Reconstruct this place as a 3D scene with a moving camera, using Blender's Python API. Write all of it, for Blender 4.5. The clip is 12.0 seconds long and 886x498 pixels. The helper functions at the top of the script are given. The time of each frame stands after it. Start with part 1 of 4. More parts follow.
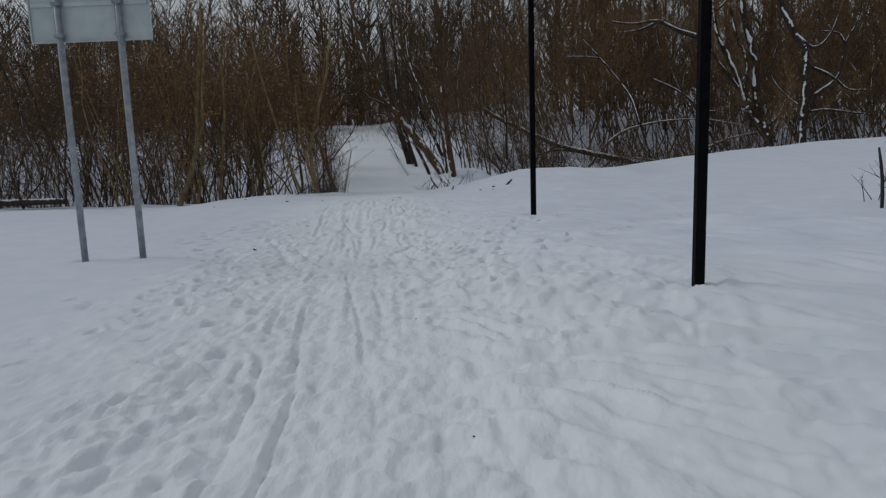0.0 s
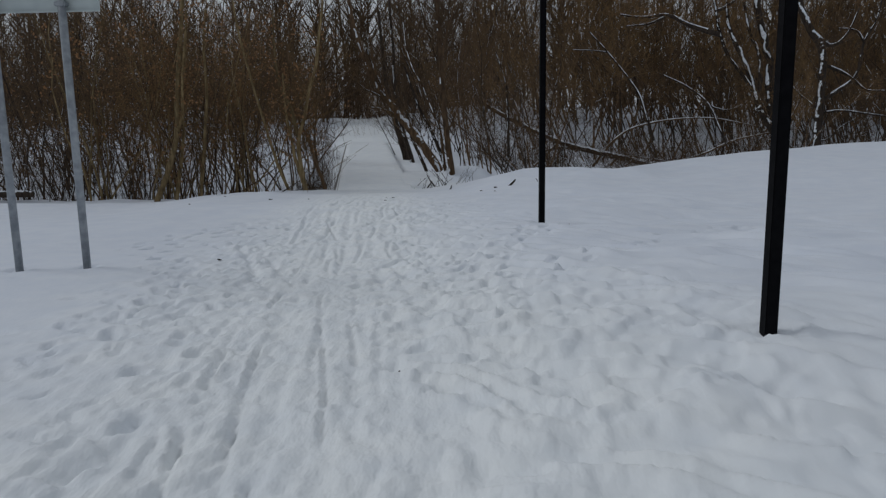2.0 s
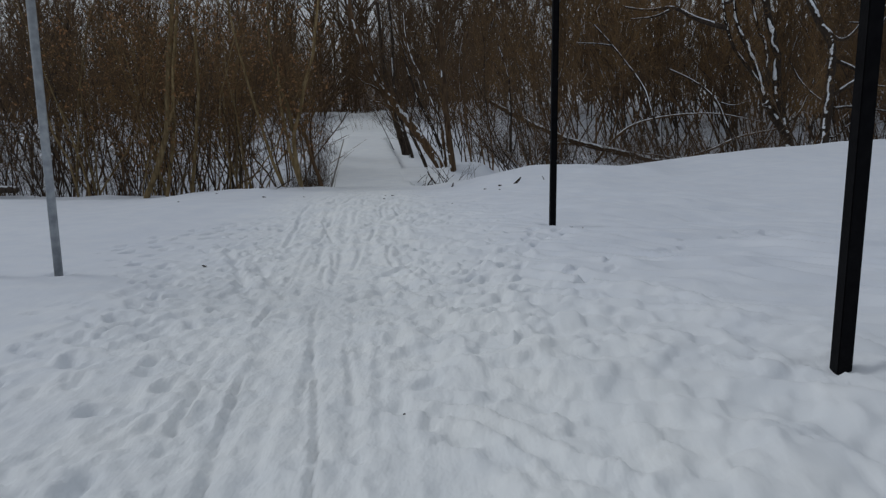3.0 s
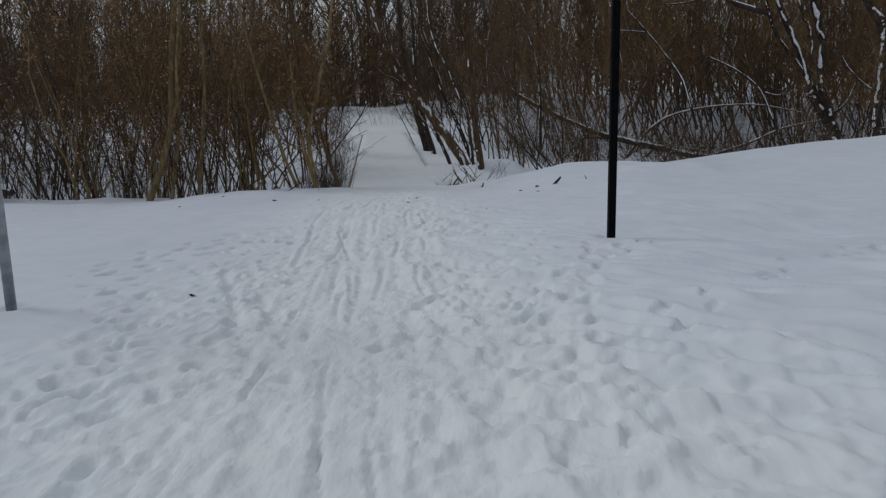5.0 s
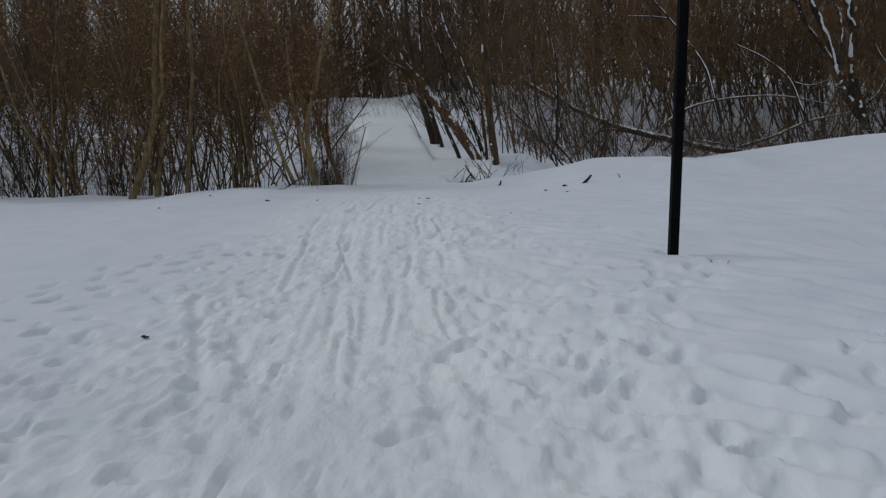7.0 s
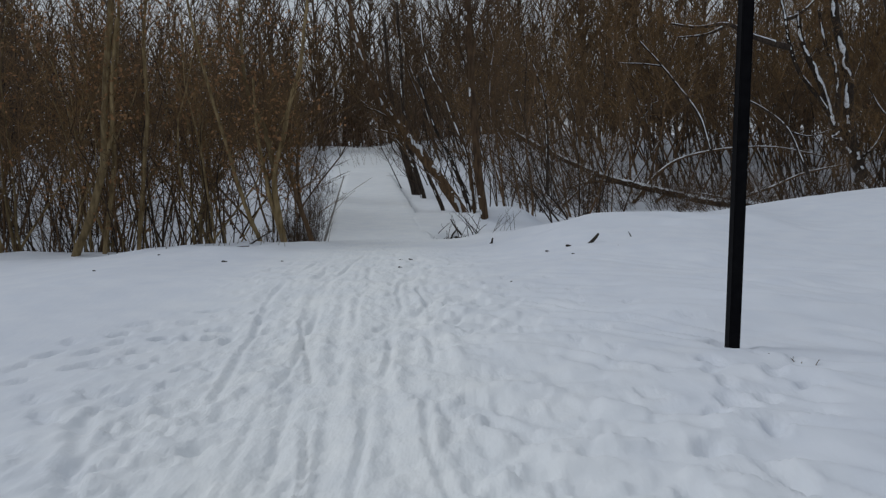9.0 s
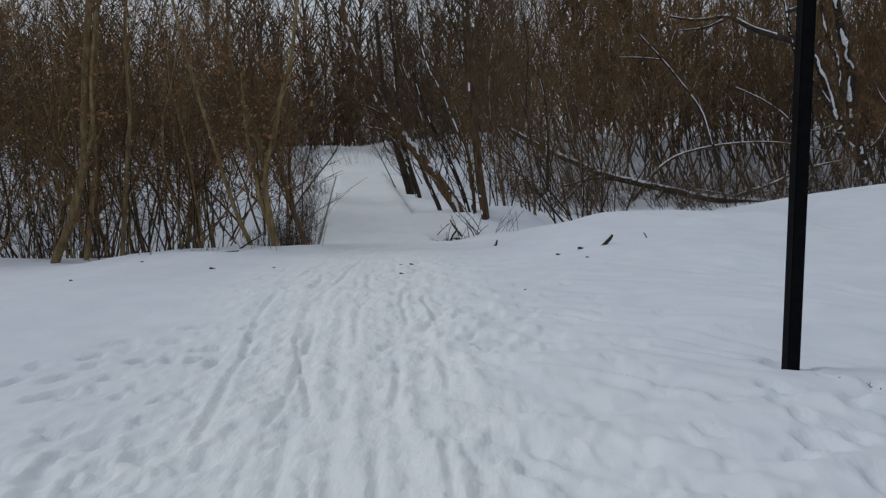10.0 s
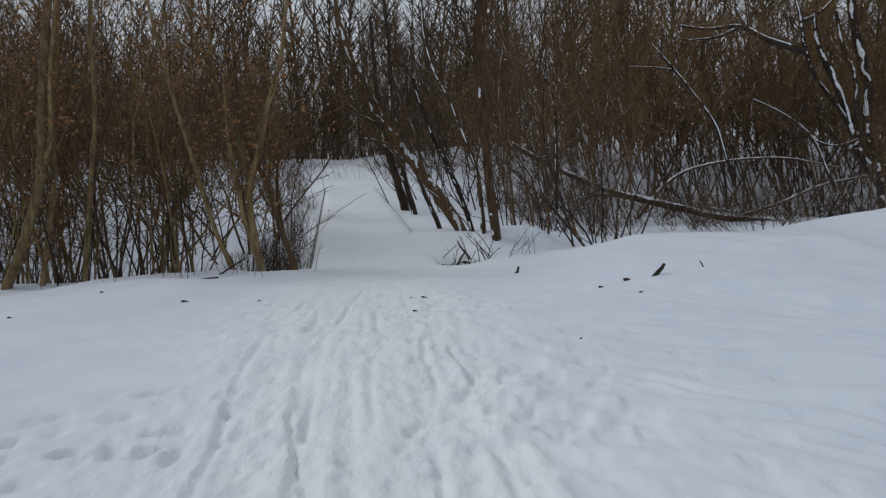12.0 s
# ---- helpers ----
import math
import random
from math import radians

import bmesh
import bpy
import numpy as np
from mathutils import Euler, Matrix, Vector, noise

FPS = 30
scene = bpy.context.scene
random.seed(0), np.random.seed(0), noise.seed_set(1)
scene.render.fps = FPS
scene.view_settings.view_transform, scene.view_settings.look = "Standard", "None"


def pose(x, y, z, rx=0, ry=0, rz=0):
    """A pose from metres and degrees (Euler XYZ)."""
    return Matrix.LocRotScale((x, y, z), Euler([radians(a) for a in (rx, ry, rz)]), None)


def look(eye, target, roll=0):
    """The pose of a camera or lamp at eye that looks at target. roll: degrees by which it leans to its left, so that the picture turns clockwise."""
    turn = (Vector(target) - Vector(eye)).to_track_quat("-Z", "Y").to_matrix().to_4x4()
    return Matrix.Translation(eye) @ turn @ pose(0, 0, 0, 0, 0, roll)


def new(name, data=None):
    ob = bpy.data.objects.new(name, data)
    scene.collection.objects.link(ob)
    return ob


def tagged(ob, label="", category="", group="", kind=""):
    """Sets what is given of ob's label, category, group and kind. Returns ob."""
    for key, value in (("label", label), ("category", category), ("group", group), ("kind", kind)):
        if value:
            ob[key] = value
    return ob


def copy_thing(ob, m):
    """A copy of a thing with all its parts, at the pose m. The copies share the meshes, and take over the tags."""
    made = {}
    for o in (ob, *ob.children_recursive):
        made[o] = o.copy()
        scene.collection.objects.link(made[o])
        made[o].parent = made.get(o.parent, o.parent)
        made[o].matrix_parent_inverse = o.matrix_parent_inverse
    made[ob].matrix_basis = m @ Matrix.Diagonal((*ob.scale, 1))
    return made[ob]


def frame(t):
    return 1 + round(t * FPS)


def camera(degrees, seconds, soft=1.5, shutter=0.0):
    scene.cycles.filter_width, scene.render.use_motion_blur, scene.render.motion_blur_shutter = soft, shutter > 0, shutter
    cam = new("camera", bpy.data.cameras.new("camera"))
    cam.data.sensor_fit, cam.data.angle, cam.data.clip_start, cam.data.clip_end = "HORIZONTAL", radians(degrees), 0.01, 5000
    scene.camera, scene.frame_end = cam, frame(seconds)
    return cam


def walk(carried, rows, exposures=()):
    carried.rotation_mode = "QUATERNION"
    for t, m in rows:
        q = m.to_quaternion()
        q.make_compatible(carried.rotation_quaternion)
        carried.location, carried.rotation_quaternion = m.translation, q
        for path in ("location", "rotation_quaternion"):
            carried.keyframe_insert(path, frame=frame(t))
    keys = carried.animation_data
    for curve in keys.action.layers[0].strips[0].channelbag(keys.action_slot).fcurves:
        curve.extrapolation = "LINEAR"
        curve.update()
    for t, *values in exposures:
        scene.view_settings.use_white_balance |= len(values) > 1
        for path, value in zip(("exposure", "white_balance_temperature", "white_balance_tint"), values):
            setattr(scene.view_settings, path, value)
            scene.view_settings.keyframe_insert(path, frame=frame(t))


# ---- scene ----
cam = camera(58.9, 12.0, soft=1.3)
METRES, EYE, TILT, LEAN, TURN = 8.8, 1.48, 0.0, 0.0, 1.5
ROWS = [
    (0.0, 0.0, 0.0, 0.0, -0.35, -9.59, 2.07),
    (0.5, 0.0025, 0.0374, -0.0009, -0.22, -9.57, 1.81),
    (1.0, -0.0001, 0.0727, -0.0027, -0.35, -9.84, 1.16),
    (1.5, -0.0034, 0.1117, -0.0007, -0.63, -9.98, 1.36),
    (2.0, 0.0028, 0.1523, -0.003, -0.39, -9.96, 1.05),
    (2.5, -0.0004, 0.1903, -0.0053, -0.36, -10.01, 0.36),
    (3.0, -0.0052, 0.2305, -0.0032, -0.53, -10.37, 0.78),
    (3.5, -0.0078, 0.2765, -0.0044, 0.75, -10.34, 1.11),
    (5.5, -0.0305, 0.4424, -0.0104, 0.76, -10.91, 1.29),
    (6.0, -0.0336, 0.4869, -0.0148, 0.76, -11.01, 1.19),
    (6.5, -0.0397, 0.5281, -0.0152, 1.19, -11.2, 0.99),
    (7.0, -0.0477, 0.5685, -0.0141, 0.97, -11.32, 1.15),
    (7.5, -0.0464, 0.6139, -0.0153, 0.77, -8.01, 0.45),
    (9.5, -0.0653, 0.7814, -0.021, -0.86, -7.78, 1.09),
    (10.0, -0.0724, 0.8171, -0.0219, -1.12, -7.91, 1.23),
    (10.5, -0.078, 0.8607, -0.018, -1.09, -5.59, 1.01),
    (11.0, -0.0924, 0.9003, -0.0225, -1.49, -6.57, 0.99),
    (11.5, -0.0973, 0.9427, -0.0268, -1.83, -6.82, 0.98),
    (12.0, -0.1068, 0.9876, -0.0272, -2.15, -6.85, 0.85),
]
EXPOSURES = [(0.0, -1.14, 6030, 8), (2.5, -1.14, 6030, 8), (3.5, -1.06, 6030, 8), (7.0, -1.08, 6030, 8), (7.5, -1.06, 6030, 8), (9.5, -0.84, 6030, 8), (10.5, -0.86, 6030, 8), (11.0, -0.76, 6030, 8), (12.0, -0.74, 6030, 8)]
walk(cam, [(t, pose(0, 0, EYE, TILT, LEAN, TURN) @ pose(METRES * x, METRES * y, METRES * z, 90 + pitch, roll, yaw)) for t, x, y, z, yaw, pitch, roll in ROWS], EXPOSURES)

# ---- light ----
world = bpy.data.worlds.new("overcast")
scene.world = world
world.use_nodes = True
wn = world.node_tree
sky = wn.nodes.new("ShaderNodeTexSky")
sky.sky_type, sky.sun_disc = "NISHITA", False
sky.sun_elevation, sky.sun_rotation = radians(45), radians(290)
sky.air_density, sky.dust_density, sky.ozone_density = 1.0, 3.0, 1.0
veil = wn.nodes.new("ShaderNodeHueSaturation")
veil.inputs["Saturation"].default_value = 0.4
cloud = wn.nodes.new("ShaderNodeMix")
cloud.data_type = "RGBA"
cloud.inputs["Factor"].default_value = 0.6
cloud.inputs["B"].default_value = (7.4, 7.5, 7.7, 1)
wn.links.new(sky.outputs[0], veil.inputs["Color"])
wn.links.new(veil.outputs[0], cloud.inputs["A"])
wn.links.new(cloud.outputs["Result"], wn.nodes["Background"].inputs["Color"])
wn.nodes["Background"].inputs["Strength"].default_value = 0.118
sun = new("sun", bpy.data.lights.new("sun", "SUN"))
sun.data.energy, sun.data.angle, sun.data.color = 1.05, radians(20), (1.0, 0.97, 0.93)
sun.matrix_world = look((-19, 7, 20), (0, 0, 0))


# ---- materials ----
def material(name, stops, scale=4.0, detail=6.0, rough=0.8, metal=0.0, bump=0.3, bump_scale=60.0, specular=0.3, rand=0.0, stretch=(1, 1, 1), coarse=0.0):
    """Noise between colour stops, a second coarser stain, fine relief, and a tint that differs from piece to piece."""
    m = bpy.data.materials.new(name)
    m.use_nodes = True
    t = m.node_tree
    N, L = t.nodes.new, t.links.new
    bsdf = t.nodes["Principled BSDF"]
    bsdf.inputs["Roughness"].default_value = rough
    bsdf.inputs["Metallic"].default_value = metal
    bsdf.inputs["Specular IOR Level"].default_value = specular
    co, mp = N("ShaderNodeTexCoord"), N("ShaderNodeMapping")
    mp.inputs["Scale"].default_value = stretch
    L(co.outputs["Object"], mp.inputs[0])
    n = N("ShaderNodeTexNoise")
    n.inputs["Scale"].default_value, n.inputs["Detail"].default_value = scale, detail
    L(mp.outputs[0], n.inputs["Vector"])
    ramp = N("ShaderNodeValToRGB")
    ramp.color_ramp.elements[0].position, ramp.color_ramp.elements[1].position = 0.32, 0.68
    ramp.color_ramp.elements[0].color, ramp.color_ramp.elements[1].color = (*stops[0], 1), (*stops[-1], 1)
    for i, c in enumerate(stops[1:-1]):
        e = ramp.color_ramp.elements.new(0.32 + 0.36 * (i + 1) / (len(stops) - 1))
        e.color = (*c, 1)
    L(n.outputs["Fac"], ramp.inputs[0])
    out = ramp.outputs[0]
    if coarse:
        n2, mul = N("ShaderNodeTexNoise"), N("ShaderNodeMapRange")
        n2.inputs["Scale"].default_value = scale * 0.13
        mul.inputs["To Min"].default_value, mul.inputs["To Max"].default_value = 1 - coarse, 1 + coarse
        L(co.outputs["Object"], n2.inputs["Vector"])
        L(n2.outputs["Fac"], mul.inputs[0])
        h = N("ShaderNodeHueSaturation")
        L(mul.outputs[0], h.inputs["Value"])
        L(out, h.inputs["Color"])
        out = h.outputs[0]
    if rand:
        oi, mr, h = N("ShaderNodeObjectInfo"), N("ShaderNodeMapRange"), N("ShaderNodeHueSaturation")
        mr.inputs["To Min"].default_value, mr.inputs["To Max"].default_value = 1 - rand, 1 + rand
        L(oi.outputs["Random"], mr.inputs[0])
        L(mr.outputs[0], h.inputs["Value"])
        L(out, h.inputs["Color"])
        out = h.outputs[0]
    L(out, bsdf.inputs["Base Color"])
    if bump:
        nb, b = N("ShaderNodeTexNoise"), N("ShaderNodeBump")
        nb.inputs["Scale"].default_value, nb.inputs["Detail"].default_value = bump_scale, 5
        b.inputs["Strength"].default_value, b.inputs["Distance"].default_value = bump, 0.01
        L(mp.outputs[0], nb.inputs["Vector"])
        L(nb.outputs["Fac"], b.inputs["Height"])
        L(b.outputs[0], bsdf.inputs["Normal"])
    return m


SNOW = material("snow", [(0.80, 0.83, 0.87), (0.86, 0.88, 0.90)], 3.0, rough=0.65, bump=0.35, bump_scale=28, specular=0.2, coarse=0.05)


def snow_relief():
    """Ground snow: the same white, with clods and scuffs where it is trodden."""
    m = SNOW.copy()
    m.name = "trodden_snow"
    t = m.node_tree
    N, L = t.nodes.new, t.links.new
    bsdf = t.nodes["Principled BSDF"]
    co, at = N("ShaderNodeTexCoord"), N("ShaderNodeAttribute")
    at.attribute_name = "trodden"
    mp = N("ShaderNodeMapping")
    mp.inputs["Scale"].default_value = (1.2, 0.55, 1)
    L(co.outputs["Object"], mp.inputs[0])
    clods, crumbs, b1, b2 = N("ShaderNodeTexNoise"), N("ShaderNodeTexNoise"), N("ShaderNodeBump"), N("ShaderNodeBump")
    clods.inputs["Scale"].default_value, clods.inputs["Detail"].default_value, clods.inputs["Roughness"].default_value = 15.0, 2, 0.45
    crumbs.inputs["Scale"].default_value, crumbs.inputs["Detail"].default_value = 26, 3
    L(mp.outputs[0], clods.inputs["Vector"])
    L(mp.outputs[0], crumbs.inputs["Vector"])
    L(clods.outputs["Fac"], b1.inputs["Height"])
    L(at.outputs["Fac"], b1.inputs["Strength"])
    b1.inputs["Distance"].default_value = 0.018
    b2.inputs["Strength"].default_value, b2.inputs["Distance"].default_value = 0.12, 0.004
    L(crumbs.outputs["Fac"], b2.inputs["Height"])
    L(b1.outputs[0], b2.inputs["Normal"])
    L(b2.outputs[0], bsdf.inputs["Normal"])
    # untouched snow is bluish, also darkened for dimmer light at the sides; packed snow a little yellow
    packed, pale, tint, worn = N("ShaderNodeMapRange"), N("ShaderNodeTexNoise"), N("ShaderNodeMix"), N("ShaderNodeMath")
    pale.inputs["Scale"].default_value, pale.inputs["Detail"].default_value = 1.7, 4
    L(co.outputs["Object"], pale.inputs["Vector"])
    worn.operation = "MULTIPLY_ADD"
    L(pale.outputs["Fac"], worn.inputs[0])
    worn.inputs[1].default_value = 0.35
    firm = N("ShaderNodeAttribute")
    firm.attribute_name = "packed"
    L(firm.outputs["Fac"], worn.inputs[2])
    packed.inputs["From Min"].default_value, packed.inputs["From Max"].default_value = 0.25, 1.0
    L(worn.outputs[0], packed.inputs[0])
    tint.data_type, tint.blend_type = "RGBA", "MULTIPLY"
    tint.inputs["Factor"].default_value = 1.0
    shade = N("ShaderNodeMix")
    shade.data_type = "RGBA"
    shade.inputs["A"].default_value, shade.inputs["B"].default_value = (0.86, 0.875, 0.918, 1), (1.0, 1.0, 0.98, 1)
    L(packed.outputs[0], shade.inputs["Factor"])
    L(bsdf.inputs["Base Color"].links[0].from_socket, tint.inputs["A"])
    L(shade.outputs["Result"], tint.inputs["B"])
    L(tint.outputs["Result"], bsdf.inputs["Base Color"])
    return m


GROUND_SNOW = snow_relief()
BARK_OLIVE = material("bark_olive", [(0.10, 0.07, 0.032), (0.185, 0.132, 0.062), (0.27, 0.20, 0.10)], 18, rough=0.85, bump=0.5, rand=0.3, stretch=(1, 1, 0.25), coarse=0.25)
BARK_BROWN = material("bark_brown", [(0.052, 0.031, 0.017), (0.145, 0.09, 0.048)], 18, rough=0.88, bump=0.5, rand=0.5, stretch=(1, 1, 0.25), coarse=0.25)
BARK_DARK = material("bark_dark", [(0.018, 0.013, 0.010), (0.062, 0.045, 0.032)], 18, rough=0.9, bump=0.6, rand=0.3, stretch=(1, 1, 0.25), coarse=0.25)
TWIG_RED = material("twig_red", [(0.098, 0.058, 0.023), (0.195, 0.117, 0.047)], 3, rough=0.8, bump=0, rand=0.3)
TWIG_GREY = material("twig_grey", [(0.062, 0.038, 0.020), (0.128, 0.081, 0.042)], 3, rough=0.85, bump=0, rand=0.3)
# dry brown twigs, with the aerial haze of distance mixed into the colour
TWIG_HAZE = material("twig_haze", [(0.19, 0.125, 0.085), (0.31, 0.215, 0.15)], 3, rough=0.85, bump=0, rand=0.2)
LEAF = material("dead_leaf", [(0.20, 0.10, 0.042), (0.34, 0.18, 0.08)], 6, rough=0.8, bump=0, rand=0.2)
CATKIN = material("catkin", [(0.03, 0.024, 0.02), (0.06, 0.045, 0.035)], 6, rough=0.9, bump=0)
ZINC = material("galvanised_steel", [(0.24, 0.26, 0.28), (0.38, 0.40, 0.42)], 14, rough=0.48, metal=0.65, bump=0.1, specular=0.5, coarse=0.12)
PANEL = material("sign_back", [(0.46, 0.51, 0.51), (0.56, 0.61, 0.60)], 5, rough=0.5, metal=0.2, bump=0.05, coarse=0.1)
BLACK = material("black_paint", [(0.002, 0.002, 0.003), (0.005, 0.005, 0.006)], 20, rough=0.6, bump=0.15, specular=0.06, coarse=0.2)
GREY_WOOD = material("weathered_wood", [(0.12, 0.11, 0.10), (0.24, 0.23, 0.21)], 12, rough=0.9, bump=0.6, stretch=(4, 0.4, 4), coarse=0.25)
STRAW = material("dry_stalk", [(0.10, 0.08, 0.05), (0.19, 0.15, 0.10)], 8, rough=0.85, bump=0, rand=0.2)
SCRAP = material("dark_debris", [(0.02, 0.017, 0.014), (0.06, 0.048, 0.038)], 25, rough=0.9, bump=0.4)


# ---- mesh helpers ----
class Build:
    """Vertices and faces of one mesh."""

    def __init__(self):
        self.v, self.f = [], []

    def tube(self, pts, rads, sides=3, cap=False):
        pts = [Vector(p) for p in pts]
        base, n, turn = len(self.v), len(pts), random.random() * 6.28
        for i, p in enumerate(pts):
            d = (pts[min(i + 1, n - 1)] - pts[max(i - 1, 0)]).normalized()
            ref = Vector((0, 1, 0)) if abs(d.y) < 0.9 else Vector((1, 0, 0))
            a = d.cross(ref).normalized()
            b = d.cross(a)
            for k in range(sides):
                w = turn + 6.28318 * k / sides
                self.v.append(tuple(p + (a * math.cos(w) + b * math.sin(w)) * rads[i]))
        for i in range(n - 1):
            for k in range(sides):
                s, u = base + i * sides, (k + 1) % sides
                self.f.append((s + k, s + u, s + sides + u, s + sides + k))
        if cap:
            self.f.append(tuple(base + k for k in range(sides))[::-1])
            self.f.append(tuple(base + (n - 1) * sides + k for k in range(sides)))

    def leaf(self, p, size):
        a = Vector((random.uniform(-1, 1), random.uniform(-1, 1), random.uniform(-1.2, 0.2))).normalized() * size
        b = a.orthogonal().normalized() * size * 0.3
        p, s = Vector(p), len(self.v)
        fold = a.cross(b).normalized() * size * 0.12
        self.v += [tuple(p), tuple(p + a * 0.5 + b + fold), tuple(p + a), tuple(p + a * 0.5 - b + fold)]
        self.f += [(s, s + 1, s + 2), (s, s + 2, s + 3)]

    def clump(self, p, r, flat=0.7, seed=0.0):
        """A small lump of 32 faces with an uneven outline."""
        p, s = Vector(p), len(self.v)
        self.v.append((p.x, p.y, p.z - r * flat))
        for j in range(1, 4):
            for k in range(6):
                th, w = math.pi * j / 4, 6.28318 * (k + 0.5 * (j % 2)) / 6
                q = r * random.uniform(0.75, 1.2)
                self.v.append((p.x + q * math.sin(th) * math.cos(w), p.y + q * math.sin(th) * math.sin(w), p.z - q * flat * math.cos(th)))
        self.v.append((p.x, p.y, p.z + r * flat))
        for k in range(6):
            u = (k + 1) % 6
            self.f += [(s, s + 1 + u, s + 1 + k), (s + 19, s + 13 + k, s + 13 + u)]
            for j in (0, 6):
                self.f.append((s + 1 + j + k, s + 1 + j + u, s + 7 + j + u, s + 7 + j + k))

    def fleck(self, p, r):
        """A tiny crumb of snow of eight faces."""
        s = len(self.v)
        for x, y, z in ((1, 0, 0), (0, 1, 0), (-1, 0, 0), (0, -1, 0), (0, 0, 0.7), (0, 0, -0.5)):
            q = r * random.uniform(0.7, 1.2)
            self.v.append((p[0] + q * x, p[1] + q * y, p[2] + q * z))
        for k in range(4):
            self.f += [(s + k, s + (k + 1) % 4, s + 4), (s + (k + 1) % 4, s + k, s + 5)]

    def mesh(self, name, mat, smooth=True):
        me = bpy.data.meshes.new(name)
        me.from_pydata(self.v, [], self.f)
        me.materials.append(mat)
        if smooth:
            me.shade_smooth()
        return me


def part(name, build, mat, parent, label="", smooth=True):
    ob = new(name, build.mesh(name, mat, smooth) if isinstance(build, Build) else build)
    ob.parent = parent
    return tagged(ob, label)


def box_mesh(name, mat, x0, x1, y0, y1, z0, z1, bevel=0.004):
    bm = bmesh.new()
    bmesh.ops.create_cube(bm, size=1)
    for v in bm.verts:
        v.co = ((x0 + x1) / 2 + v.co.x * (x1 - x0), (y0 + y1) / 2 + v.co.y * (y1 - y0), (z0 + z1) / 2 + v.co.z * (z1 - z0))
    if bevel:
        bmesh.ops.bevel(bm, geom=bm.edges[:], offset=bevel, segments=2, affect="EDGES")
    me = bpy.data.meshes.new(name)
    bm.to_mesh(me)
    bm.free()
    me.materials.append(mat)
    return me


# ---- ground: one sheet of snow ----
rng = np.random.default_rng(5)
LATTICE = rng.random((256, 256))


def grain(x, y, s, dx=0.0, dy=0.0):
    """Smooth noise from -1 to 1 with features s metres across."""
    u, v = x / s + 37.3 + dx, y / s + 91.7 + dy
    i, j = np.floor(u).astype(int), np.floor(v).astype(int)
    a, b = u - i, v - j
    a, b = a * a * (3 - 2 * a), b * b * (3 - 2 * b)
    g = lambda p, q: LATTICE[p % 256, q % 256]
    return 2 * ((g(i, j) * (1 - a) + g(i + 1, j) * a) * (1 - b) + (g(i, j + 1) * (1 - a) + g(i + 1, j + 1) * a) * b) - 1


def ease(a, b, t):
    t = np.clip((t - a) / (b - a), 0, 1)
    return t * t * (3 - 2 * t)


def bow(v, at, value, soft):
    """A line through the given values with its corners rounded off over about soft metres."""
    return sum(w * np.interp(v + k * soft, at, value) for k, w in ((-1, 0.1), (-0.66, 0.14), (-0.33, 0.17), (0, 0.18), (0.33, 0.17), (0.66, 0.14), (1, 0.1)))


BRIDGE_Y0, BRIDGE_Y1 = 19.8, 38.0


def bridge_mid(y):
    return -2.02 - 0.124 * (y - BRIDGE_Y0)


def bridge_top(y):
    return -0.33 + 0.40 * (y - BRIDGE_Y0) / (BRIDGE_Y1 - BRIDGE_Y0)


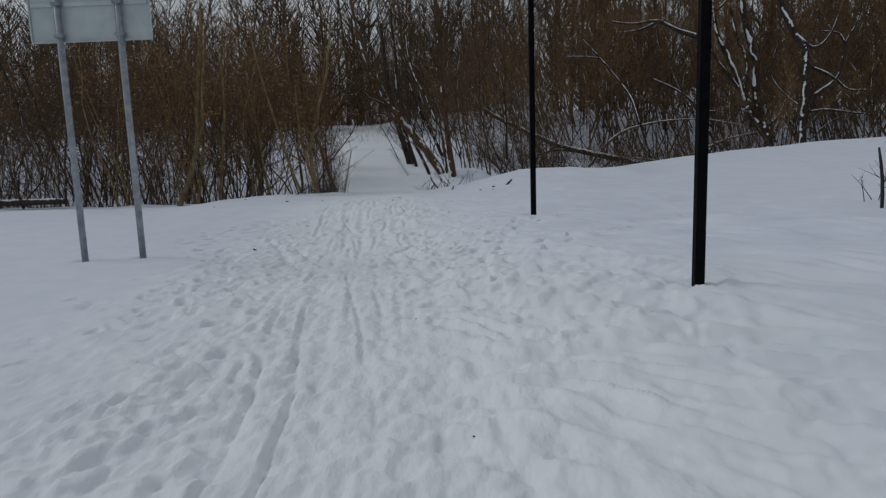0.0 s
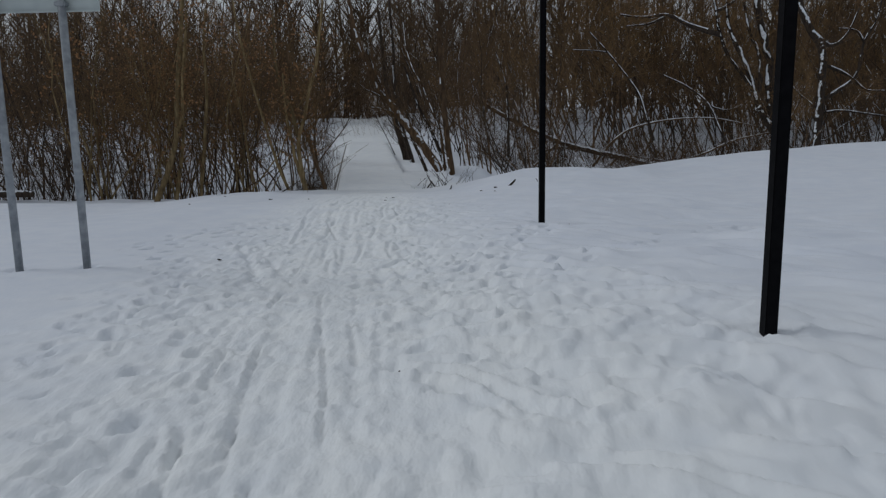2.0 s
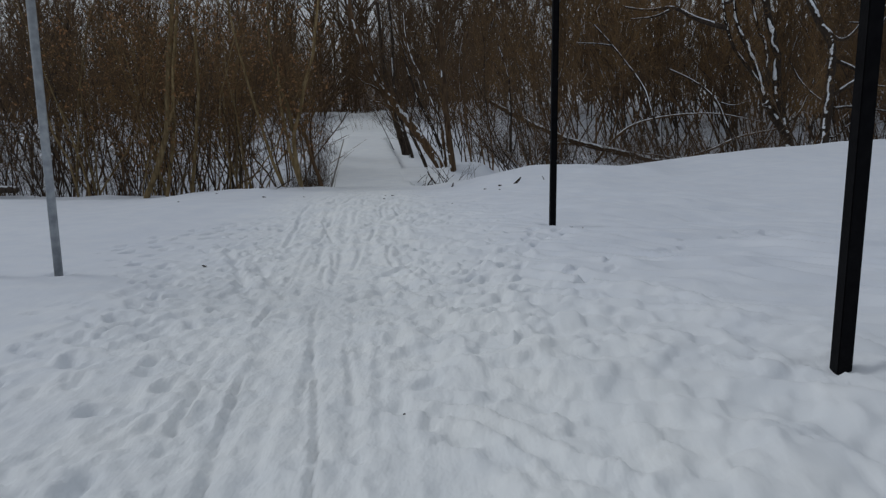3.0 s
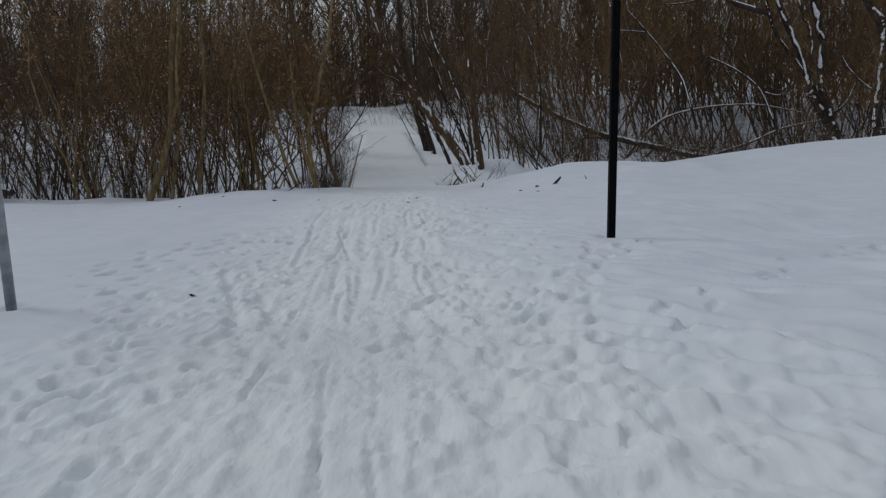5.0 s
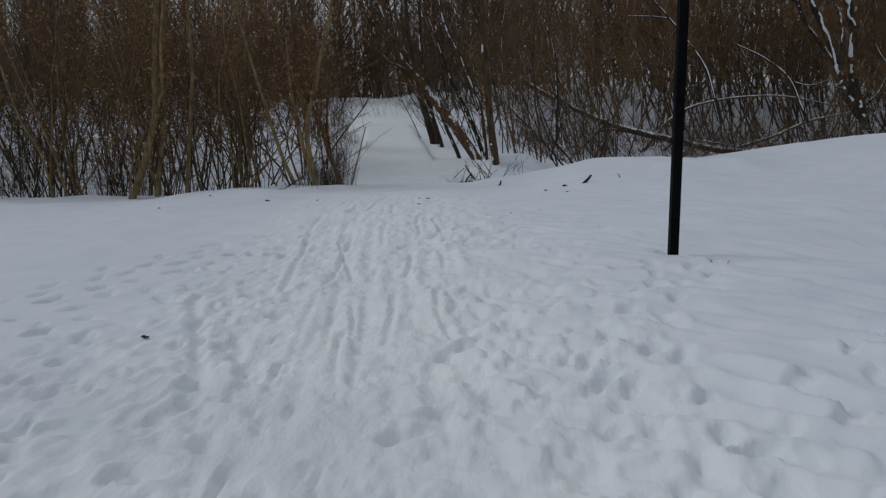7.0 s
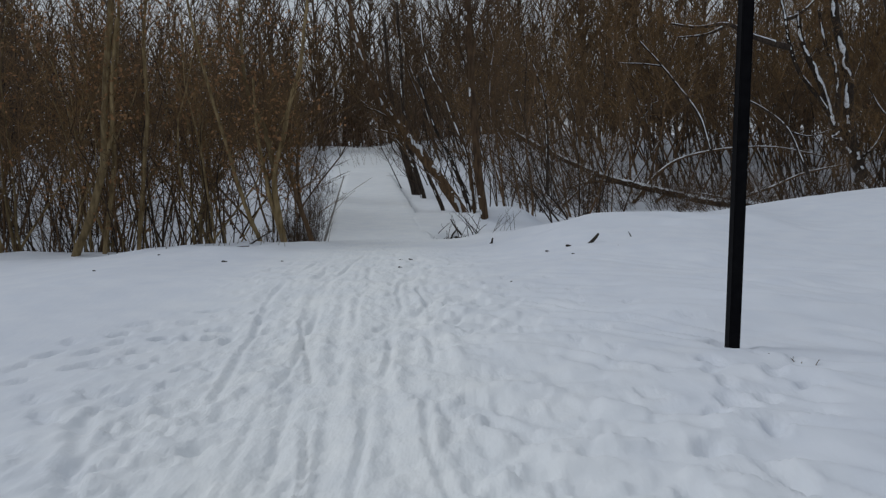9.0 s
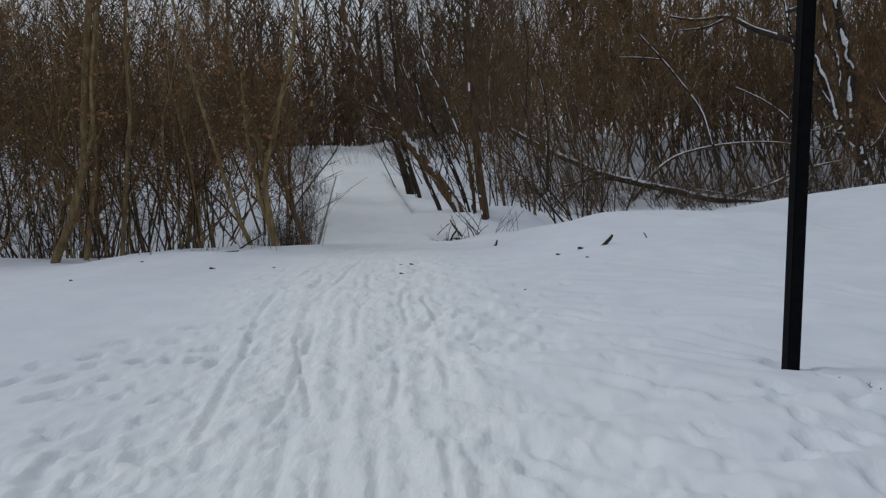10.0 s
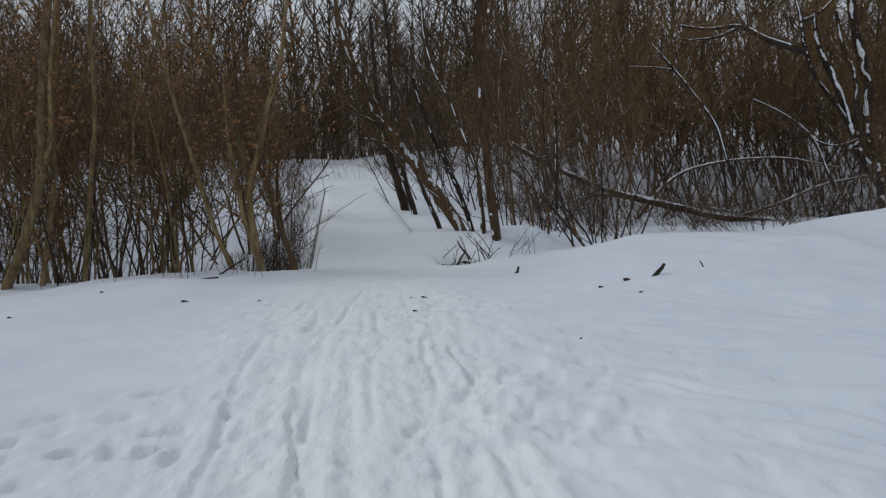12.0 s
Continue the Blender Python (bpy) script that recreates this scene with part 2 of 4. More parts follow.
def land(x, y):
    """Height of the snow without tracks."""
    x, y = np.asarray(x, float), np.asarray(y, float)
    back = bow(x, [2, 4, 6.5, 10, 40], [0, 1.5, 3.5, 6, 9], 1.0)
    path_y, y = y, y - back
    near = bow(y, [-60, -10, 0, 5.5, 8, 11, 14, 17, 18.5, 20], [0.3, 0.2, 0.1, 0.06, 0, -0.08, -0.11, -0.15, -0.22, -0.33], 1.0)
    rise = bow(x, [-0.4, 0.2, 0.7, 1.3, 2.3, 4, 6.5, 8.5, 10, 13, 30], [0, 0.14, 0.34, 0.42, 0.40, 0.36, 0.39, 0.5, 0.57, 0.72, 1.2], 0.6)
    near = near + rise * bow(y, [-20, 0, 5.5, 11.4, 14, 16, 17.6, 18.6], [0.2, 0.28, 0.3, 0.28, 0.35, 0.47, 0.78, 0.86], 0.8)
    near = near + 0.07 * np.exp(-((y - 17.6) / 0.9) ** 2) * ease(-3.2, -4.2, x) - 0.2 * ease(-4.5, -7, x) * ease(12, 18, y)
    left = bow(y, [18, 19.5, 22, 26, 31, 36, 40, 46, 52, 60, 120, 500], [-0.2, -0.4, -0.72, -0.85, -0.8, -0.25, 0.1, 0.5, 0.9, 1.0, 1.1, 2], 0.9)
    right = bow(y, [18.5, 21, 24, 30, 36, 42, 50, 60, 120, 500], [0.1, -0.35, -0.9, -1.15, -0.9, -0.1, 1.2, 1.6, 2.0, 3.0], 0.9)
    side = ease(-2.6, -1.0, x + 0.124 * (y - 19.8) * (y > 19.8))
    bank = bow(y, [18.5, 20.3, 21.4, 23, 26, 30, 33, 36, 40, 44, 50, 60, 120, 500], [-0.2, -0.31, -0.30, -0.28, -0.38, -0.42, -0.32, -0.15, 0.1, 0.5, 0.95, 1.1, 1.3, 3.0], 0.9)
    right = bank + (right - bank) * ease(0.5, 4.5, x + 0.1 * (y - 19.8))
    far = left * (1 - side) + right * side
    w = ease(18.6, 20.6, y - 0.5 * np.exp(-((x + 2) / 1.2) ** 2))
    z = near * (1 - w) + far * w
    y = path_y
    edge = x - bridge_mid(y)
    z = z + 0.36 * np.exp(-(((x - 0.1) / 0.7) ** 4 + ((y - 21.5) / 0.55) ** 2))
    z = z + 0.05 * grain(x, y * 0.8, 0.55, 41) * (ease(16.2, 17.6, y) - ease(19.6, 21, y)) * (ease(-2.6, -3.4, x) + ease(-0.2, 0.6, x))
    z = z - 0.3 * ease(-2.3, -1.5, edge) * ease(-0.85, -1.05, edge) * ease(19.9, 20.6, y) * ease(37, 34, y)
    z = z - 0.5 * ease(-5, -7.5, x) * ease(19.5, 22, y) * ease(46, 38, y)
    lane = np.exp(-(edge / 1.6) ** 2)
    z = z + lane * ease(38, 40, y) * (bow(y, [38, 44, 52, 56, 80], [0.02, 0.45, 0.95, 1.0, 1.2], 1.5) - z)
    z = z + 0.05 * grain(x, y, 2.7) + 0.03 * grain(x, y, 1.1, 5) * ease(17, 21, y) + 0.25 * grain(x, y, 9.0, 3) * ease(22, 30, y) * (1 - lane)
    reach = 1.75 + 1.2 * ease(21.5, 23, y)
    flush = ease(0.5, 0.85, edge) * ease(reach, reach - 0.7, edge) * ease(18.9, 19.7, y) * ease(25.5, 23, y)
    z = z + flush * (bridge_top(y) + 0.014 - z)
    return z - 0.28 * np.exp(-(((x + 0.85) / 0.34) ** 2 + ((y - 20.45) / 0.4) ** 2))


def land_at(x, y):
    return float(land(x, y))


xs = np.concatenate([-np.geomspace(400, 5.6, 60), np.arange(-5.5, -3.0, 0.04), np.arange(-3.0, 1.5, 0.02), np.arange(1.5, 4.6, 0.04), np.geomspace(4.7, 400, 60)])
ys = np.concatenate([-np.geomspace(200, 0.6, 26), np.arange(0.0, 2.4, 0.15), np.arange(2.4, 9.0, 0.028), np.arange(9.0, 13.5, 0.036), np.arange(13.5, 17.0, 0.055), np.arange(17.0, 22, 0.08), np.arange(22, 60, 0.45), np.geomspace(60.5, 500, 24)])
GX, GY = np.meshgrid(xs, ys)
PRESSED = np.zeros(GX.shape)
Z = land(GX, GY)
beaten_x = np.interp(GY, [-5, 0, 5, 9, 12, 16, 20], [-0.1, -0.3, -0.75, -1.15, -1.5, -1.8, -2.0])
beaten_w = np.interp(GY, [0, 6, 10, 15, 20], [1.5, 1.4, 1.1, 0.9, 0.8])
off = (GX - beaten_x) / beaten_w
open_land = ease(19.5, 18, GY)
wear = np.interp(GY, [0, 8, 12, 16, 20], [1.0, 1.0, 0.65, 0.5, 0.45])
beaten = np.exp(-off ** 4) * ease(20.6, 18.8, GY) * wear
Z -= 0.025 * beaten
# wind crust: ridges that run slantwise over the open snow
a = GX * 0.78 - GY * 0.62 + 0.25 * grain(GX, GY, 0.9, 9)
b = GX * 0.62 + GY * 0.78 + 0.22 * grain(GX, GY, 0.7, 2)
ridge = 1 - np.sqrt(grain(a * 0.24, b * 1.5, 0.3, 11) ** 2 + 0.03)
crust = ease(-0.6, 0.4, GX - beaten_x - 0.7) * ease(18, 9, GY) * ease(6.0, 3.2, GX)
Z += open_land * crust * (0.062 * ridge ** 3 + 0.044 * np.clip(1 - np.sqrt(grain(a * 0.33, b * 1.3, 0.2, 51) ** 2 + 0.04), 0, 1) ** 1.5 + 0.016 * grain(a * 0.5, b * 1.6, 0.16, 4) - 0.012)
# drifts elsewhere
Z += open_land * 0.05 * ease(0.3, 1.6, GX) * ease(4.5, 8, GY) * (grain(GX * 0.4 + 0.2 * GY, GY * 1.1, 0.9, 61) + 0.5 * grain(GX * 0.5, GY * 1.3, 0.4, 63))
Z += open_land * 0.018 * grain(GX * 0.5, GY, 0.55, 7) * (1 - beaten)
Z += open_land * 0.006 * grain(GX * 0.7, GY, 0.2, 8)
# churned snow of the path
streak = grain((GX - beaten_x) + 0.05 * grain(GX, GY, 0.9, 31), GY * 0.09, 0.075, 19) + 0.6 * grain((GX - beaten_x) + 0.03 * grain(GX, GY, 0.5, 33), GY * 0.16, 0.13, 23)
Z += np.exp(-off ** 2) * ease(19, 15, GY) * 0.015 * streak
Z += beaten * (0.006 * grain(GX, GY * 0.5, 0.2, 1) + 0.008 * grain(GX, GY * 0.6, 0.085, 6))
# scuffed plates on both sides of the lane, with broken edges
warp = 0.05 * grain(GX, GY, 0.31, 71)
flank = np.exp(-(off / 1.55) ** 4) * (1 - 0.65 * np.exp(-(off / 0.42) ** 2))
fan = ease(-0.5, 0.6, GX - beaten_x) * ease(2.8, 1.4, GX) * ease(9.5, 7, GY) * 0.75
patchy = ease(-0.35, 0.25, grain(GX, GY * 0.7, 1.1, 73))
scuff = np.maximum(flank * (0.4 + 0.6 * patchy), fan * patchy) * ease(18.5, 14, GY)
plate = ease(-0.2, 0.22, grain(GX + warp, (GY + warp) * 0.65, 0.115, 75)) + 0.6 * ease(-0.16, 0.2, grain(GX - warp, (GY + 2 * warp) * 0.75, 0.065, 77)) - 0.6
Z += scuff * 0.030 * plate
# thin runner lines pressed into the lane
lane_x = GX - beaten_x + 0.03 * grain(GX, GY, 1.3, 79)
lines = ease(0.35, 0.75, grain(lane_x, GY * 0.03, 0.055, 81)) * ease(-0.45, 0.1, grain(GX, GY, 0.7, 83))
Z -= np.exp(-(off / 0.62) ** 4) * ease(18.5, 14, GY) * 0.019 * lines


def stamp(x, y, heading, length, width, depth, rim=0.14):
    """One step in the snow: a pressed hollow with a raised rim."""
    r = length
    j0, j1 = np.searchsorted(ys, [y - r, y + r])
    i0, i1 = np.searchsorted(xs, [x - r, x + r])
    X, Y = GX[j0:j1, i0:i1] - x, GY[j0:j1, i0:i1] - y
    if X.size == 0:
        return
    c, s = math.cos(heading), math.sin(heading)
    u, v = (X * s + Y * c) / (length / 2), (X * c - Y * s) / (width / 2)
    q = np.sqrt(u * u + v * v)
    q = q + 0.22 * grain(X + x, Y + y, 0.09, 21)
    Z[j0:j1, i0:i1] += -depth * (1 - ease(0.4, 1.08, q)) + depth * rim * np.exp(-((q - 1.25) / 0.22) ** 2)
    PRESSED[j0:j1, i0:i1] = np.maximum(PRESSED[j0:j1, i0:i1], 0.6 * (1 - ease(0.8, 1.7, q)))


def along(line, step):
    """Points at even steps on a polyline, with the heading there."""
    out, left = [], 0.0
    for (x0, y0), (x1, y1) in zip(line, line[1:]):
        d = math.hypot(x1 - x0, y1 - y0)
        k = left
        while k < d:
            out.append((x0 + (x1 - x0) * k / d, y0 + (y1 - y0) * k / d, math.atan2(x1 - x0, y1 - y0)))
            k += step
        left = k - d
    return out


def trail(line, step, depth, spread=0.12, length=0.25, width=0.115):
    for i, (x, y, h) in enumerate(along(line, step)):
        side = spread * (1 if i % 2 else -1) + random.gauss(0, 0.06)
        stamp(x + side * math.cos(h), y - side * math.sin(h), h + random.gauss(0, 0.4), length * random.uniform(0.7, 1.25), width * random.uniform(0.85, 1.3), depth * random.uniform(0.35, 1.0))


def groove(line, width, depth, wobble=0.03, lip=0.2, gaps=0.2):
    """A ski's track."""
    D = np.full(GX.shape, 9.0)
    wx = GX + wobble * grain(GX, GY, 0.8, 13)
    j0, j1 = np.searchsorted(ys, [min(p[1] for p in line) - 0.3, max(p[1] for p in line) + 0.3])
    X, Y = wx[j0:j1], GY[j0:j1]
    E = D[j0:j1]
    for (x0, y0), (x1, y1) in zip(line, line[1:]):
        dx, dy = x1 - x0, y1 - y0
        k = np.clip(((X - x0) * dx + (Y - y0) * dy) / (dx * dx + dy * dy), 0, 1)
        E = np.minimum(E, np.hypot(X - x0 - k * dx, Y - y0 - k * dy))
    worn = ease(-gaps - 0.35, -gaps + 0.25, grain(X, Y, 0.6, 17))
    Z[j0:j1] += worn * depth * (-np.exp(-(E / width) ** 4) + lip * np.exp(-((E - 1.9 * width) / (0.7 * width)) ** 2))


random.seed(11)
for i in range(1000):
    y = 0.8 + 18.6 * random.random() ** 1.1
    x = float(np.interp(y, [-5, 0, 5, 9, 12, 16, 20], [-0.1, -0.3, -0.75, -1.15, -1.5, -1.8, -2.0])) + random.gauss(0, 0.55) * float(np.interp(y, [0, 6, 12, 20], [1.35, 1.3, 1.0, 0.75]))
    fresh = (0.006 + 0.016 * random.random() ** 2) * float(np.interp(y, [8, 12, 17], [1, 0.6, 0.4]))
    stamp(x, y, random.gauss(-0.1, 0.35) + (math.pi if random.random() < 0.4 else 0), random.uniform(0.12, 0.28), random.uniform(0.05, 0.11), fresh)
for i in range(120):
    y = random.uniform(3.5, 13)
    stamp(random.gauss(-2.3, 0.5) - 0.08 * (y - 6), y, random.gauss(-0.5, 0.6), random.uniform(0.16, 0.3), random.uniform(0.08, 0.13), random.uniform(0.012, 0.035))
trail([(1.0, 11.1), (0.37, 9.3), (0.26, 8.15), (0.32, 7.3), (0.1, 6.2), (-0.2, 5.0)], 0.22, 0.045)
trail([(1.1, 11.0), (0.5, 9.5), (0.2, 8.3), (0.0, 7.2)], 0.3, 0.05)
trail([(3.2, 10.6), (1.84, 9.26), (0.88, 8.08), (0.41, 7.59), (0.15, 7.3)], 0.26, 0.05, 0.09)
trail([(0.19, 8.94), (-0.17, 8.46), (-0.5, 8.3), (-1.0, 8.0)], 0.24, 0.055)
trail([(-2.3, 12.6), (-3.04, 11.97), (-3.48, 11.3), (-3.5, 10.07), (-3.1, 9.5), (-2.75, 8.5), (-2.5, 7.7), (-2.3, 6.2)], 0.24, 0.06)
trail([(-2.5, 13.2), (-3.2, 12.6), (-3.9, 11.3), (-4.0, 10.2)], 0.3, 0.045)
trail([(-1.9, 10.5), (-1.95, 9.0), (-1.8, 7.5), (-1.7, 5.0), (-1.8, 3.0)], 0.26, 0.05)
trail([(0.2, 12.0), (0.5, 10.6), (0.9, 9.8), (1.6, 9.9)], 0.3, 0.02)
trail([(0.0, 14.0), (0.4, 13.0), (0.9, 11.8)], 0.35, 0.015)
groove([(-0.82, 2.4), (-0.88, 2.92), (-0.97, 4.1), (-1.25, 5.85), (-1.46, 7.2), (-1.62, 9.0)], 0.018, 0.034, gaps=0.35)
groove([(-1.07, 2.4), (-1.10, 3.0), (-1.2, 4.1), (-1.45, 5.85)], 0.022, 0.04)
groove([(-0.15, 2.4), (-0.2, 2.9), (-0.36, 4.45)], 0.020, 0.030)
groove([(-0.05, 2.4), (-0.09, 2.9), (-0.25, 4.3)], 0.020, 0.025)
groove([(-0.38, 2.4), (-0.46, 3.5), (-0.55, 4.3)], 0.018, 0.026)
groove([(-0.60, 4.2), (-0.72, 5.2), (-0.95, 6.4), (-1.11, 7.45), (-1.4, 9.5)], 0.015, 0.028, gaps=0.5)
groove([(-0.62, 5.6), (-0.74, 6.4), (-0.87, 7.2), (-1.0, 8.2)], 0.018, 0.022)
groove([(-0.98, 7.16), (-1.21, 8.85), (-1.33, 9.6), (-1.48, 10.6), (-1.97, 12.7)], 0.016, 0.03)
groove([(-0.95, 8.0), (-1.08, 8.84), (-1.12, 9.6), (-1.17, 11.4), (-1.2, 13.3), (-1.25, 14.3)], 0.022, 0.028)
groove([(-0.5, 8.2), (-0.66, 9.2), (-0.82, 10.0), (-0.88, 11.6), (-0.97, 13.0), (-1.05, 14.0)], 0.024, 0.03)
groove([(-1.8, 7.6), (-1.95, 8.7), (-2.3, 9.6), (-2.62, 10.4)], 0.045, 0.030)
groove([(-1.6, 7.6), (-1.72, 8.7), (-2.05, 9.6), (-2.35, 10.4)], 0.038, 0.026)
groove([(-2.02, 10.5), (-2.2, 11.8), (-2.3, 12.7), (-2.42, 13.9), (-2.45, 14.8), (-2.4, 16.0)], 0.025, 0.024)
groove([(-1.75, 10.8), (-1.85, 12.5), (-1.95, 14.5), (-1.95, 17)], 0.020, 0.018)
for px, py, w in ((1.69, 5.55, 0.13), (1.03, 11.39, 0.12), (-4.45, 8.97, 0.1), (-3.76, 9.03, 0.1)):
    stamp(px, py, 0, 2.6 * w, 2.6 * w, 0.035, 0.1)

nx, ny = len(xs), len(ys)
verts = np.stack([GX, GY, Z], -1).reshape(-1, 3)
idx = np.arange(nx * ny).reshape(ny, nx)
quads = np.stack([idx[:-1, :-1], idx[:-1, 1:], idx[1:, 1:], idx[1:, :-1]], -1).reshape(-1, 4)
me = bpy.data.meshes.new("ground")
me.vertices.add(len(verts))
me.vertices.foreach_set("co", verts.astype(np.float32).ravel())
me.loops.add(quads.size)
me.loops.foreach_set("vertex_index", quads.astype(np.int32).ravel())
me.polygons.add(len(quads))
me.polygons.foreach_set("loop_start", np.arange(0, quads.size, 4, dtype=np.int32))
me.update(calc_edges=True)
me.shade_smooth()
trodden = np.clip(0.08 + 0.12 * open_land + 0.75 * beaten + PRESSED, 0, 1)
me.attributes.new("trodden", "FLOAT", "POINT").data.foreach_set("value", trodden.astype(np.float32).ravel())
packed = np.clip((0.85 * np.exp(-(off / 1.5) ** 2) + 0.3 * crust * ease(9, 5, GY)) * open_land + 0.75 * np.exp(-((GX - bridge_mid(GY)) / 1.9) ** 4) * (1 - open_land), 0, 1)
me.attributes.new("packed", "FLOAT", "POINT").data.foreach_set("value", packed.astype(np.float32).ravel())
me.materials.append(GROUND_SNOW)
tagged(new("ground", me), "snow-covered ground trodden into a path with ski tracks", "snow", kind="structure")


def snow_at(x, y):
    """Height of the finished snow."""
    i, j = min(np.searchsorted(xs, x), nx - 1), min(np.searchsorted(ys, y), ny - 1)
    return float(Z[j, i])


# ---- footbridge ----
def thing(name, x, y, z, label, category, group=""):
    ob = new(name)
    ob.empty_display_size = 0.1
    ob.location = (x, y, z)
    return tagged(ob, label, category, group)


def footbridge():
    root = thing("footbridge", 0, 0, 0, "narrow wooden footbridge under a smooth bed of packed snow", "bridge")
    n = 70
    cover, half = Build(), 0.93
    prof = [(-1.0, -0.13), (-1.0, -0.03), (-0.94, 0.03), (-0.75, 0.035), (-0.4, 0.0), (0, -0.012), (0.4, 0.0), (0.75, 0.012), (0.93, 0.006), (1.0, -0.03), (1.0, -0.13)]
    for i in range(n):
        y = BRIDGE_Y0 - 0.5 + (BRIDGE_Y1 + 0.8 - BRIDGE_Y0 + 0.5) * i / (n - 1)
        for k, (u, h) in enumerate(prof):
            wob = 0.012 * noise.noise((u * 2.0, y * 0.5, 3)) + (0.03 * noise.noise((u, y * 1.7, 8)) if abs(u) > 0.9 else 0)
            cover.v.append((bridge_mid(y) + u * half + wob, y, bridge_top(y) + h + wob * 0.7 - 0.07 * (1 - ease(BRIDGE_Y0 - 0.5, BRIDGE_Y0 + 0.1, y))))
    m = len(prof)
    for i in range(n - 1):
        for k in range(m - 1):
            s = i * m + k
            cover.f.append((s, s + 1, s + m + 1, s + m))
    cover.f.append(tuple(range(m))[::-1])
    cover.f.append(tuple((n - 1) * m + k for k in range(m)))
    bed = part("snow_cover", cover, GROUND_SNOW, root, "smooth trodden snow lying on the deck")
    worn = bed.data.attributes.new("trodden", "FLOAT", "POINT")
    worn.data.foreach_set("value", [0.35] * len(bed.data.vertices))
    firm = bed.data.attributes.new("packed", "FLOAT", "POINT")
    firm.data.foreach_set("value", [0.75] * len(bed.data.vertices))
    for side in (-1, 1):
        for seg in range(6):
            y0 = BRIDGE_Y0 - 0.1 + seg * 3.05
            y1 = y0 + 3.03
            bo = Build()
            for y in (y0, y1):
                x, z = bridge_mid(y) + side * 0.955, bridge_top(y)
                t = z - (0.05 if side < 0 else 0.13)
                bo.v += [(x - 0.025, y, z - 0.4), (x + 0.025, y, z - 0.4), (x + 0.025, y, t), (x - 0.025, y, t)]
            bo.f = [(0, 1, 5, 4), (1, 2, 6, 5), (2, 3, 7, 6), (3, 0, 4, 7), (3, 2, 1, 0), (4, 5, 6, 7)]
            part("side_board", bo, GREY_WOOD, root, smooth=False)
    for seg in range(5):
        y = BRIDGE_Y0 + 1.2 + seg * 3.8
        for side in (-1, 1):
            x, z = bridge_mid(y) + side * 0.78, bridge_top(y)
            bo = Build()
            bo.tube([(x, y, land_at(x, y) - 0.4), (x, y, z - 0.13)], [0.09, 0.085], 10, True)
            part("pile", bo, GREY_WOOD, root)


footbridge()


# ---- posts and sign ----
def post(x, y, lean, height):
    root = thing("post", x, y, snow_at(x, y) - 0.25, "tall square black-painted steel post standing in the snow", "post", "black posts")
    part("shaft", box_mesh("shaft", BLACK, -0.036, 0.036, -0.036, 0.036, 0, height, 0.005), BLACK, root)
    part("cap", box_mesh("cap", BLACK, -0.04, 0.04, -0.04, 0.04, height, height + 0.02, 0.004), BLACK, root)
    root.rotation_euler = (0, radians(lean), radians(6))


post(1.675, 5.55, 0.4, 5.2)
post(1.04, 11.39, 0.2, 5.2)


def information_sign():
    root = thing("road_sign", -4.105, 9.0, 0, "large sign panel, bare grey back, on two galvanised tubes", "sign")
    for x in (-0.345, 0.345):
        b = Build()
        b.tube([(x, 0, snow_at(-4.105 + x, 9.0) - 0.3), (x, 0, 3.42)], [0.038, 0.038], 20, True)
        tube = part("post", b, ZINC, root, "galvanised round tube")
        for z in (2.52, 2.87, 3.25):
            part("clamp", box_mesh("clamp", ZINC, x - 0.052, x + 0.052, -0.05, 0.045, z - 0.022, z + 0.022, 0.008), ZINC, tube)
    part("panel", box_mesh("panel", PANEL, -0.69, 0.68, 0.062, 0.066, 2.46, 3.36, 0), PANEL, root, "bare grey sheet metal back")
    for z in (2.462, 3.358):
        part("flange", box_mesh("flange", PANEL, -0.69, 0.68, 0.035, 0.0618, z - 0.008, z + 0.008, 0.003), PANEL, root)
    for x in (-0.688, 0.678):
        part("flange", box_mesh("flange", PANEL, x - 0.008, x + 0.008, 0.035, 0.0618, 2.472, 3.348, 0.003), PANEL, root)
    for z in (2.87, 3.25):
        part("crossbar", box_mesh("crossbar", PANEL, -0.67, 0.66, 0.04, 0.0616, z - 0.025, z + 0.025, 0.004), PANEL, root)


information_sign()


# ---- shrubs and trees ----
def rand_dir(up):
    w = random.uniform(0, 6.28318)
    return Vector((math.cos(w), math.sin(w), up)).normalized()


def shoot(b, p, d, length, r, subs, leaves=None, buds=None, leaf_rate=0.0, joints=3):
    """A thin side branch that turns upward, with sub-twigs, in three pieces."""
    pts, q = [Vector(p)], Vector(d)
    for i in range(joints):
        q = (q + Vector((random.gauss(0, 0.34), random.gauss(0, 0.34), random.gauss(0.08, 0.18)))).normalized()
        pts.append(pts[-1] + q * length / joints)
    b.tube(pts, [r * (1 - 0.7 * i / joints) for i in range(joints + 1)])
    for i in range(subs):
        k = random.uniform(0.25, 0.95) * joints
        j = min(int(k), joints - 1)
        s = pts[j].lerp(pts[j + 1], k - j)
        e = (q + rand_dir(random.uniform(-0.3, 0.6)) * 0.95).normalized()
        n = length * random.uniform(0.2, 0.45)
        t = s + (e + Vector((random.gauss(0, 0.15), random.gauss(0, 0.15), 0.1))) * n
        b.tube([s, t], [r * 0.62, r * 0.32])
        if leaves and random.random() < leaf_rate:
            for c in range(3):
                leaves.leaf(s.lerp(t, random.random()) + Vector((random.gauss(0, 0.05), random.gauss(0, 0.05), random.gauss(0, 0.03))), random.uniform(0.05, 0.09))
        if buds is not None and random.random() < 0.5:
            buds.leaf(t, 0.035)
            buds.leaf(t + Vector((0.01, 0.01, -0.01)), 0.03)


